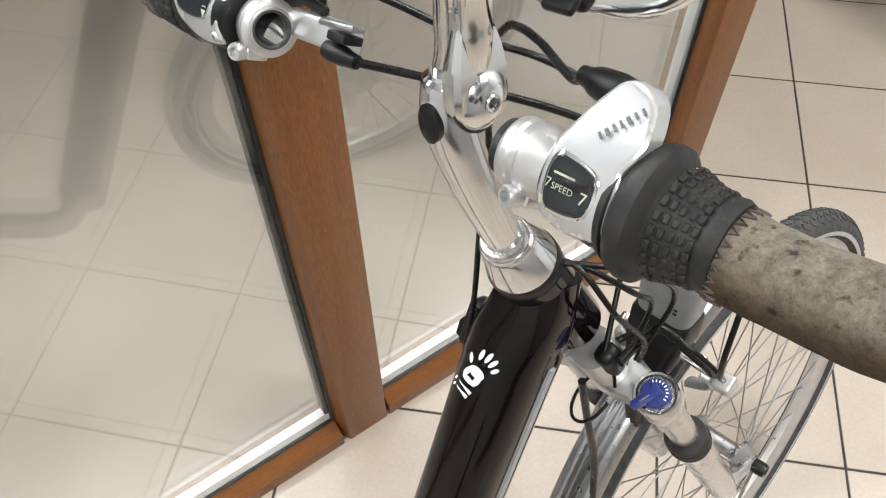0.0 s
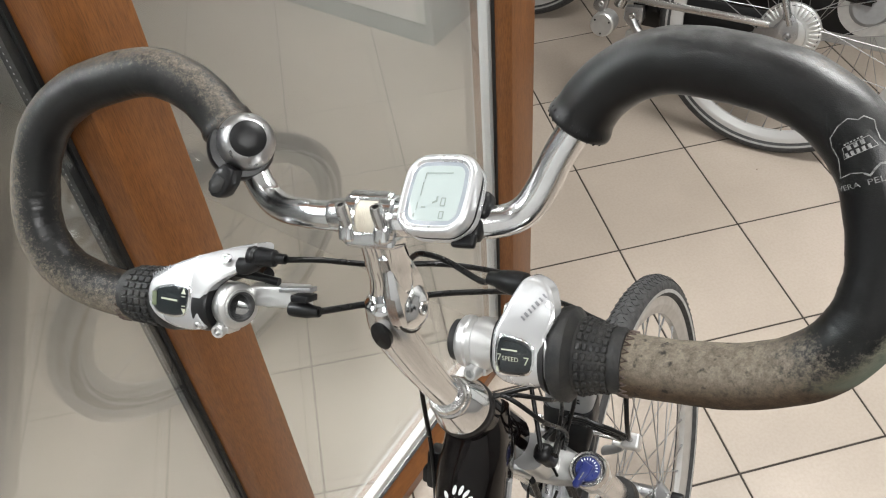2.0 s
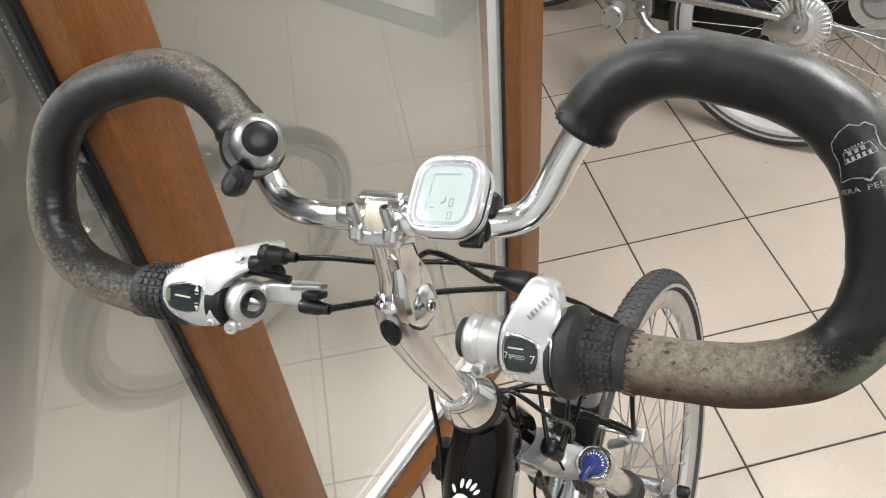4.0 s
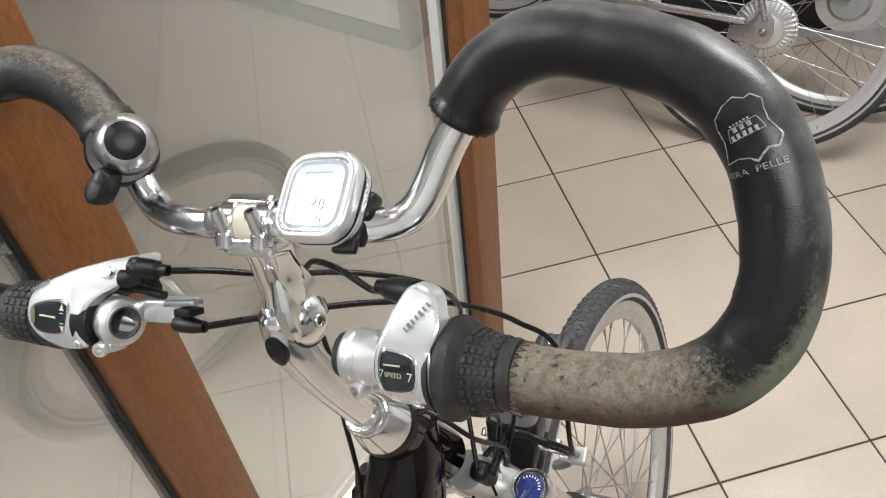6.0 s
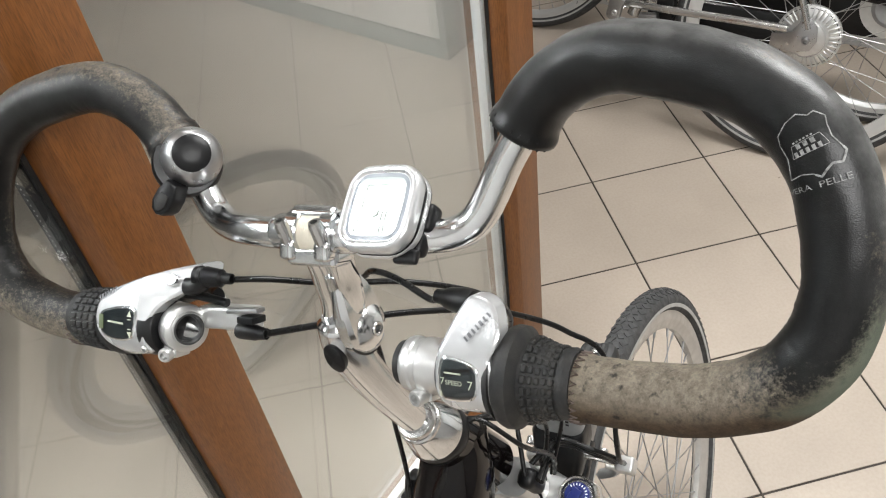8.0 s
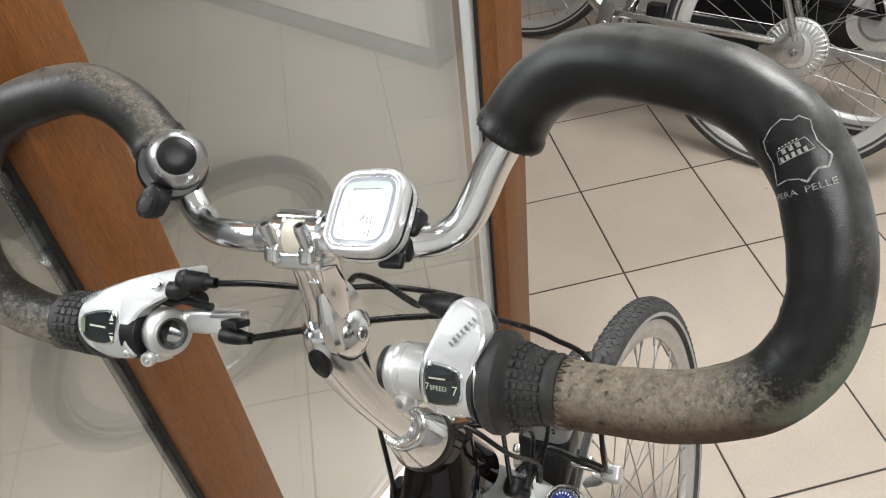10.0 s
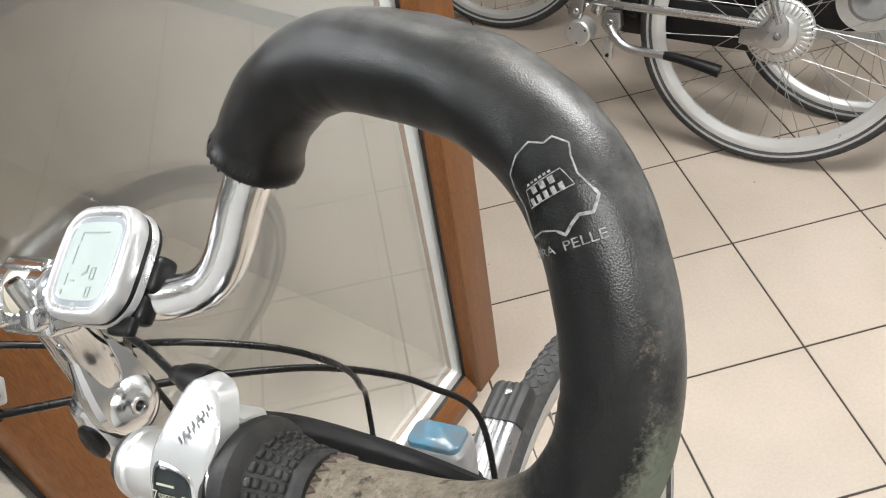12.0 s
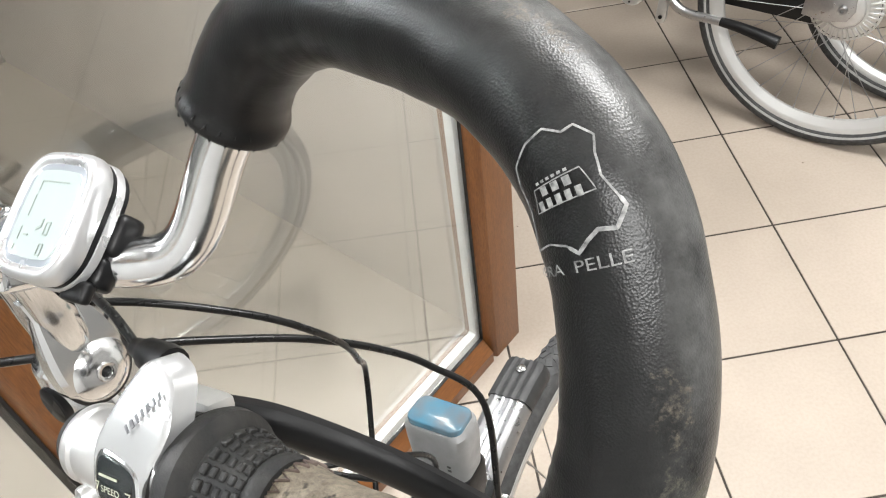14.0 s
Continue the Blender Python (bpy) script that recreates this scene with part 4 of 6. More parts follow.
# wheels
def wheel(parent, c, ax, r, spokes=36, stripe=True, tread=True, rim_material=None, rim_depth=0.026, hub_r=0.022, hub_half=0.05):
    """A spoked wheel: tyre, rim, hub and spokes as parts of a wheel."""
    m = frame_at(c, ax, (0, 0, 1) if abs(Vector(ax).normalized().z) < 0.9 else None)
    tw = 0.0200
    hub = part("wheel", lathe(bmesh.new(), [(0.006, -hub_half), (0.010, -hub_half), (hub_r, -hub_half * 0.7), (hub_r, -hub_half * 0.62), (hub_r * 0.55, -hub_half * 0.5), (hub_r * 0.55, hub_half * 0.5), (hub_r, hub_half * 0.62), (hub_r, hub_half * 0.7), (0.010, hub_half), (0.006, hub_half)], m, 24, True), M_BRUSHED, parent)
    bm = bmesh.new()
    prof = []
    for k in range(20):
        a = 2 * math.pi * k / 20
        prof.append((r - tw + tw * math.cos(a) * (1.0 if math.cos(a) > 0 else 0.85), tw * math.sin(a)))
    lathe(bm, prof, m, 96, True)
    if tread:
        for i in range(110):
            for j, (off, turn) in enumerate(((-0.66, 0.5), (-0.24, -0.5), (0.24, 0.5), (0.66, -0.5))):
                a = 2 * math.pi * (i + 0.5 * (j % 2)) / 110
                k = m @ Matrix.Rotation(a, 4, "Z") @ Matrix.Translation((r - tw, 0, 0)) @ Matrix.Rotation(-off, 4, "Y") @ Matrix.Translation((tw - 0.0009, 0, 0)) @ Matrix.Rotation(turn, 4, "X")
                box(bm, (0.0032, 0.0120, 0.0072), k)
    part("tyre", bm, M_TYRE, hub, "black treaded tyre")
    if stripe:
        for sg in (-1, 1):
            rr, zz = r - tw - 0.0035, sg * tw * 0.93
            part("reflective_stripe", lathe(bmesh.new(), [(rr - 0.0035, zz), (rr + 0.0022, zz + sg * 0.0006), (rr + 0.0022, zz + sg * 0.0014), (rr - 0.0035, zz + sg * 0.0009)], m, 96, True), M_STRIPE, hub)
    ri = r - 2 * tw + 0.004
    w = 0.0125
    part("rim", lathe(bmesh.new(), [(ri + 0.004, -w), (ri + 0.004, w), (ri - 0.010, w), (ri - 0.012, w - 0.001), (ri - rim_depth, 0.005), (ri - rim_depth - 0.001, 0), (ri - rim_depth, -0.005), (ri - 0.012, 1e-3 - w), (ri - 0.010, -w)], m, 96, True), rim_material or M_RIM, hub, "silver rim")
    base = bmesh.new()
    lo = Vector((0, 0, 0))
    for i in range(spokes):
        side = 1 if i % 2 else -1
        a = 2 * math.pi * i / spokes
        cross = a + (1 if (i // 2) % 2 else -1) * 2 * math.pi * 5.5 / spokes
        p = m @ Vector((hub_r * 0.9 * math.cos(cross), hub_r * 0.9 * math.sin(cross), side * hub_half * 0.66))
        q = m @ Vector(((ri - rim_depth) * math.cos(a), (ri - rim_depth) * math.sin(a), side * 0.002))
        bm = sweep(bmesh.new(), [p, p.lerp(q, 0.95), p.lerp(q, 0.951), q], lambda u: 0.0010 if u < 0.5 else 0.0020, 6)
        part("spoke", bm, M_STEEL, hub)
    return hub


front = wheel(bike, AXLE, WX, 0.3515, rim_material=M_RIM2)
front["label"] = "spoked front wheel with a worn treaded tyre"

# mudguard: a ribbed band over the back half of the front wheel
mg = bmesh.new()
RM = 0.3715
SECT = [(-0.029, -0.016), (-0.0275, -0.006), (-0.024, -0.001), (-0.019, 0.0), (-0.017, 0.0012), (-0.0145, 0.0012), (-0.0125, 0.0), (-0.009, 0.0), (-0.007, 0.0014), (-0.0045, 0.0014), (-0.0025, 0.0),
        (0.0025, 0.0), (0.0045, 0.0014), (0.007, 0.0014), (0.009, 0.0), (0.0125, 0.0), (0.0145, 0.0012), (0.017, 0.0012), (0.019, 0.0), (0.024, -0.001), (0.0275, -0.006), (0.029, -0.016)]
GUARD0, GUARD1 = 67, 235


def guard_point(deg, x, h):
    a = radians(deg)
    d = (FB - WX * FB.dot(WX)).normalized() * math.cos(a) + (SB - WX * SB.dot(WX)).normalized() * math.sin(a)
    return AXLE + d * (RM + h) + WX * (x * 0.86 - 0.006)


rows = []
for i in range(73):
    deg = GUARD0 + (GUARD1 - GUARD0) * i / 72
    rows.append([mg.verts.new(guard_point(deg, x, h)) for x, h in SECT] + [mg.verts.new(guard_point(deg, x * 0.96, h - 0.0016)) for x, h in SECT[::-1]])
for a, b in zip(rows, rows[1:]):
    n = len(a)
    for j in range(n):
        mg.faces.new((a[j], a[(j + 1) % n], b[(j + 1) % n], b[j]))
mg.faces.new(rows[0][::-1])
mg.faces.new(rows[-1])
M_TIP = mat("dark_grey_cap", (0.022, 0.022, 0.022), 0.5, noise_scale=90, vary=0.2)
guard = part("mudguard", mg, M_BRUSHED, bike, "silver ribbed mudguard")
tip = bmesh.new()
rows = []
for i in range(9):
    deg = GUARD0 - 2.5 + 8.0 * i / 8
    k = 1.0 if i else 0.9
    rows.append([tip.verts.new(guard_point(deg, x * 1.07 * k, h * 1.0 + 0.0022 * k)) for x, h in SECT] + [tip.verts.new(guard_point(deg, x * 0.9 * k, h - 0.006)) for x, h in SECT[::-1]])
for a, b in zip(rows, rows[1:]):
    n = len(a)
    for j in range(n):
        tip.faces.new((a[j], a[(j + 1) % n], b[(j + 1) % n], b[j]))
tip.faces.new(rows[0][::-1])
tip.faces.new(rows[-1])
cap = part("mudguard_tip", tip, M_TIP, guard, "dark grey plastic end cap")
d = (guard_point(GUARD0 - 0.2, 0, 1) - guard_point(GUARD0 - 0.2, 0, 0)).normalized()
bolt("rivet", guard_point(GUARD0 - 0.2, 0, 0.0035), d, 0.0052, 0.0018, guard, M_CHROME2, 0.0016)

# rim brake on the fork
brake = part("rim_brake", bmesh.new(), M_CAST, bike, "silver rim brake arms with black pads")
tb = Vector((-0.475, -0.900, 0.744))
for sgn in (-1, 1):
    bm = bmesh.new()
    foot = CROWN - SB * 0.125 + FB * 0.045 + XB * 0.036 * sgn
    topp = tb - SB * 0.008 - FB * 0.003 + XB * 0.052 * sgn
    sweep(bm, spline([foot, foot.lerp(topp, 0.5) + XB * 0.006 * sgn, topp, topp - XB * 0.012 * sgn + SB * 0.008], 6), lambda u: 0.0075 - 0.003 * u, 12, shape=lambda a, u: 1 - 0.35 * abs(math.sin(a)))
    if sgn < 0:
        fill(brake, bm)
    else:
        part("brake_arm", bm, M_CAST, brake)
for sgn in (-1, 1):
    foot = CROWN - SB * 0.105 + FB * 0.05 + XB * 0.022 * sgn
    part("brake_pad", box(bmesh.new(), (0.010, 0.055, 0.014), frame_at(foot, SB, XB), 0.003), M_BLACK, brake)
    bolt("brake_bolt", CROWN - SB * 0.09 + FB * 0.062 + XB * 0.044 * sgn, FB, 0.006, 0.006, brake)
part("brake_noodle", sweep(bmesh.new(), spline([tb + XB * 0.055, tb + XB * 0.03 + SB * 0.012, tb - XB * 0.01 + SB * 0.014, tb - XB * 0.045], 6), 0.0035, 10), M_CHROME2, brake)
part("brake_anchor", box(bmesh.new(), (0.020, 0.018, 0.020), frame_at(tb + XB * 0.062, SB, XB), 0.004, 3), M_CAST, brake, "silver cable anchor")

# headlamp in front of the head tube: grey body, blue lens on top, black bracket on the crown
LAMP = Vector((-0.4820, -0.870, 0.846))
LUP = Vector((-0.06, 0.16, 0.985)).normalized()
ml = frame_at(LAMP, LUP, XB)
M_LAMP = mat("grey_lamp_shell", (0.22, 0.22, 0.22), 0.42, noise_scale=90, vary=0.15)
bm = bmesh.new()
levels = []
for z, w, h, y in ((0.0, 0.054, 0.033, 0.0), (-0.004, 0.060, 0.038, 0.0), (-0.020, 0.060, 0.040, 0.0), (-0.050, 0.056, 0.038, -0.003), (-0.078, 0.050, 0.036, -0.006)):
    levels.append([bm.verts.new(ml @ Vector((x, yy + y, z))) for x, yy in rounded(w, h, 0.012)])
for a, b in zip(levels, levels[1:]):
    for i in range(len(a)):
        bm.faces.new((b[i], b[(i + 1) % len(a)], a[(i + 1) % len(a)], a[i]))
bm.faces.new(levels[0])
bm.faces.new(levels[-1][::-1])
lamp = part("headlamp", bm, M_LAMP, bike, "grey bicycle headlamp")
part("lamp_lens", plate(bmesh.new(), rounded(0.053, 0.032, 0.009), -0.002, 0.0045, ml @ Matrix.Translation((0, 0.001, 0)) @ Matrix.Rotation(-0.10, 4, "X"), 0.002), M_LENS, lamp, "blue tinted lens")
bm = bmesh.new()
levels = []
for z, w, h, y in ((-0.056, 0.056, 0.040, -0.004), (-0.060, 0.0585, 0.044, -0.005), (-0.085, 0.058, 0.046, -0.009), (-0.128, 0.040, 0.040, -0.018)):
    levels.append([bm.verts.new(ml @ Vector((x, yy + y, z))) for x, yy in rounded(w, h, 0.010)])
for a, b in zip(levels, levels[1:]):
    for i in range(len(a)):
        bm.faces.new((b[i], b[(i + 1) % len(a)], a[(i + 1) % len(a)], a[i]))
bm.faces.new(levels[0])
bm.faces.new(levels[-1][::-1])
part("lamp_bracket", bm, M_BLACK, lamp, "black lamp bracket")
for k in range(2):
    part("lamp_mark", box(bmesh.new(), (0.0035, 0.0006, 0.0022), ml @ Matrix.Translation((0.014, -0.0212 - 0.0004 * k, -0.036 - 0.0045 * k))), M_BLACK, lamp, smooth=False)


# twist shifters
def shifter(sign):
    right = sign > 0
    yc, zc = (-0.081, 0.001) if right else (-0.0780, 0.004)
    tip = radians(4) if right else 0.0          # how far it is turned about the bar, towards the rider

    def pl(x, y, z):
        dy, dz = y - yc, z - zc
        return bar(sign * x, yc + dy * math.cos(tip) - dz * math.sin(tip), zc + dz * math.cos(tip) + dy * math.sin(tip))
    ax = XB * sign
    x0 = 0.100 if right else 0.148          # inner face of the shifter
    m = frame_at(pl(x0, yc, zc), ax, ZB)
    core = lathe(bmesh.new(), [(0.0125, 0.0), (0.0185, 0.0), (0.021, 0.002), (0.0225, 0.008), (0.024, 0.020), (0.0255, 0.030), (0.0245, 0.034), (0.0125, 0.034)], m, 36, True)
    ob = part("shifter", core, M_BLACK, bike, "silver twist shifter with a smoked window")
    # silver cover: a domed shell drawn out to the cable outlet
    if right:
        outline = [(0.1215, -0.0285), (0.1395, -0.0335), (0.1460, -0.0490), (0.1440, -0.0575), (0.1400, -0.0650), (0.1445, -0.0710), (0.1455, -0.0800), (0.1430, -0.0910), (0.1353, -0.1000), (0.1126, -0.1010), (0.1050, -0.0930), (0.1050, -0.0640), (0.1090, -0.0555), (0.1140, -0.0430)]
        glass = [(0.1085, -0.0640), (0.1230, -0.0655), (0.1335, -0.0690), (0.1345, -0.0800), (0.1315, -0.0895), (0.1200, -0.0925), (0.1080, -0.0920)]
    else:
        outline = [(0.1930, -0.0590), (0.1825, -0.0495), (0.1560, -0.0390), (0.1275, -0.0310), (0.1010, -0.0270), (0.1030, -0.0440), (0.1165, -0.0480), (0.1320, -0.0575), (0.1390, -0.0700), (0.1405, -0.0860), (0.1365, -0.0940), (0.1640, -0.0985), (0.1850, -0.0910), (0.1945, -0.0760)]
        glass = [(0.1885, -0.0650), (0.1690, -0.0600), (0.1500, -0.0590), (0.1490, -0.0700), (0.1535, -0.0835), (0.1700, -0.0865), (0.1860, -0.0835)]
    RD = 0.0262

    def top_z(x, y):
        q = (y - yc) / RD
        drop = 0.20 * q * q if q > 0 else 0.46 * q * q
        return zc + RD * (1 - drop) - (0.0 if right else 0.35 * max(0, 0.150 - x) * max(0, min(1, q)))

    def chaikin(pts, n):
        for _ in range(n):
            pts = [q for a, b in zip(pts, pts[1:] + pts[:1]) for q in ((0.78 * a[0] + 0.22 * b[0], 0.78 * a[1] + 0.22 * b[1]), (0.22 * a[0] + 0.78 * b[0], 0.22 * a[1] + 0.78 * b[1]))]
        return pts

    def domed(pts, lift, depth, rolls=0.0026):
        pts = chaikin(pts, 2)
        n = len(pts)
        lo = [min(q[k] for q in pts) for k in (0, 1)]
        hi = [max(q[k] for q in pts) for k in (0, 1)]

        def inset(x, y):
            best = 1.0
            for (ax0, ay0), (bx0, by0) in zip(pts, pts[1:] + pts[:1]):
                ux, uy = bx0 - ax0, by0 - ay0
                f = min(1, max(0, ((x - ax0) * ux + (y - ay0) * uy) / (ux * ux + uy * uy + 1e-12)))
                best = min(best, math.hypot(x - ax0 - f * ux, y - ay0 - f * uy))
            return best

        def inside(x, y):
            odd = False
            for (ax0, ay0), (bx0, by0) in zip(pts, pts[1:] + pts[:1]):
                if (ay0 > y) != (by0 > y) and x < ax0 + (y - ay0) * (bx0 - ax0) / (by0 - ay0):
                    odd = not odd
            return odd
        flat = [Vector(q) for q in pts]
        gx = lo[0] + 0.0004
        step = 0.0011
        while gx < hi[0]:
            gy = lo[1] + 0.0004
            while gy < hi[1]:
                if inside(gx, gy) and inset(gx, gy) > 0.0005:
                    flat.append(Vector((gx, gy)))
                gy += step
            gx += step
        vv, ee, ff = delaunay_2d_cdt(flat, [], [list(range(n))], 1, 1e-6)[:3]
        bm = bmesh.new()
        verts = []
        for v in vv:
            d = inset(v.x, v.y)
            down = 0.0014 * max(0.0, 1 - d / rolls) ** 2
            verts.append(bm.verts.new(pl(v.x, v.y, top_z(v.x, v.y) + lift - down)))
        for f in ff:
            bm.faces.new([verts[k] for k in f])
        rim = [e for e in bm.edges if len(e.link_faces) == 1]
        out = bmesh.ops.extrude_edge_only(bm, edges=rim)
        for v in out["geom"]:
            if isinstance(v, bmesh.types.BMVert):
                v.co -= ZB * depth
        bmesh.ops.recalc_face_normals(bm, faces=bm.faces)
        if sum(f.normal.dot(ZB) * f.calc_area() for f in bm.faces) < 0:
            bmesh.ops.reverse_faces(bm, faces=bm.faces)
        return bm
    part("cover", domed(outline, 0.0, 0.012), M_SILVER, ob, "silver shifter cover")
    gx, gy = sum(q[0] for q in glass) / len(glass), sum(q[1] for q in glass) / len(glass)
    part("window_frame", domed([(gx + (x - gx) * 1.10, gy + (y - gy) * 1.10) for x, y in glass], 0.0007, 0.004), M_CHROME, ob)
    part("window", domed(glass, 0.0012, 0.003), M_WINDOW, ob, "smoked black window")

    def print_on(x, y, lift=0.0017):
        e = 0.002
        p = pl(x, y, top_z(x, y) + lift)
        dx = pl(x + e * sign, y, top_z(x + e * sign, y) + lift) - p
        dy = pl(x, y + e, top_z(x, y + e) + lift) - p
        return frame_at(p, dx.cross(dy), dx)

    def bar_mark(x, y, w, h, turn=0.0, material=None):
        part("window_mark", box(bmesh.new(), (w, h, 0.0003), print_on(x, y) @ Matrix.Rotation(turn, 4, "Z")), material or M_PRINT2, ob, smooth=False)
    (ma, mb0), count = (((0.1255, -0.0530), (0.1375, -0.0390)) if right else ((0.1880, -0.0545), (0.1730, -0.0470))), 7
    for k in range(count):
        f = k / (count - 1)
        bar_mark(ma[0] + (mb0[0] - ma[0]) * f, ma[1] + (mb0[1] - ma[1]) * f, 0.0013 + 0.0006 * (k % 3 == 1), 0.0036, sign * (math.atan2(mb0[1] - ma[1], mb0[0] - ma[0])), M_DARKPRINT)
    if right:
        letters("window_words", "7", 0.0062, print_on(0.1112, -0.0790), M_PRINT2, ob)
        letters("window_words", "SPEED", 0.0042, print_on(0.1188, -0.0795), M_PRINT2, ob)
        letters("window_words", "7", 0.0080, print_on(0.1297, -0.0800), M_PRINT2, ob)
        bar_mark(0.1180, -0.0735, 0.011, 0.0010)
        bar_mark(0.1096, -0.0875, 0.0014, 0.004)
    else:
        bar_mark(0.1690, -0.0715, 0.0165, 0.0014, -0.04)
        bar_mark(0.1845, -0.0720, 0.0045, 0.011, 0.0, M_OLIVE)
        for y, s2 in ((-0.0645, 1), (-0.0795, -1)):
            bmz = bmesh.new()
            mt0 = print_on(0.1545, y)
            vs = [bmz.verts.new(mt0 @ Vector(q)) for q in ((-0.0024, -0.0018 * s2, 0), (0.0024, -0.0018 * s2, 0), (0, 0.0030 * s2, 0))]
            bmz.faces.new(vs if s2 > 0 else vs[::-1])
            part("window_mark", bmz, M_PRINT2, ob, smooth=False)
            bar_mark(0.1545, y - 0.0038 * s2, 0.0034, 0.0007)
    # rubber flange and twist grip with raised blocks
    tw0 = 0.1405 if right else 0.182
    tw1 = 0.187 if right else 0.236
    mt = frame_at(pl(tw0, yc - 0.0005, zc - 0.001), ax, ZB)
    ln = tw1 - tw0
    f0 = 0.0165
    prof = [(0.0125, 0.0), (0.026, 0.0), (0.0305, 0.003), (0.0320, 0.007), (0.0315, 0.012), (0.0285, 0.0145), (0.0252, f0), (0.0247, f0 + 0.004), (0.0236, f0 + 0.010), (0.0221, f0 + 0.016), (0.0209, f0 + 0.021), (0.0206, ln - 0.009), (0.0212, ln - 0.008), (0.0218, ln - 0.003), (0.0205, ln), (0.0125, ln)]
    if not right:
        prof = [(0.0125, 0.0), (0.0245, 0.0), (0.0262, 0.004), (0.0258, 0.010), (0.0238, 0.013), (0.0232, 0.036), (0.0225, ln - 0.006), (0.0215, ln), (0.0125, ln)]
        f0 = 0.014
    part("twist_grip", lathe(bmesh.new(), prof, mt, 44, True), M_RUBBER, ob, "dusty black ribbed rubber")
    blocks = bmesh.new()
    cols = 5 if right else 4
    around = 24
    for c in range(cols):
        h = f0 + 0.002 + (ln - 0.010 - f0) * (c + 0.5) / cols
        rr = 0.0252 - (0.0252 - 0.0208) * smooth01((h - f0) / (ln - 0.012 - f0)) if right else 0.0240 - 0.05 * (h - f0)
        for k in range(around):
            a = 2 * math.pi * (k + 0.15 * noise.noise(Vector((c * 3.1, k * 1.7, sign)))) / around
            w = (ln - 0.010 - f0) / cols * 0.78
            box(blocks, (0.0032, rr * 2 * math.pi / around * 0.76, w), mt @ Matrix.Rotation(a, 4, "Z") @ Matrix.Translation((rr + 0.0002, 0, h)), 0.0006, 1)
    part("block_pattern", blocks, M_RUBBER, ob)
    if right:      # dusty wedge between cover and flange
        part("index_ring", lathe(bmesh.new(), [(0.0125, 0.0), (0.0268, 0.0), (0.0285, 0.004), (0.0125, 0.006)], frame_at(pl(tw0 - 0.004, yc, zc), ax, ZB), 40, True), M_RUBBER, ob)
    return ob


shift_right = shifter(1)
shift_left = shifter(-1)
bolt("cover_screw", bar(-0.1255, -0.0395, 0.0125), bdir(0.1, 0.5, 0.9), 0.0046, 0.0025, shift_left, M_CHROME, 0.0012)
bolt("cover_screw", bar(-0.1440, -0.0905, 0.0270), bdir(0, -0.4, 0.9), 0.0030, 0.0020, shift_left, M_CAST, 0.0014)


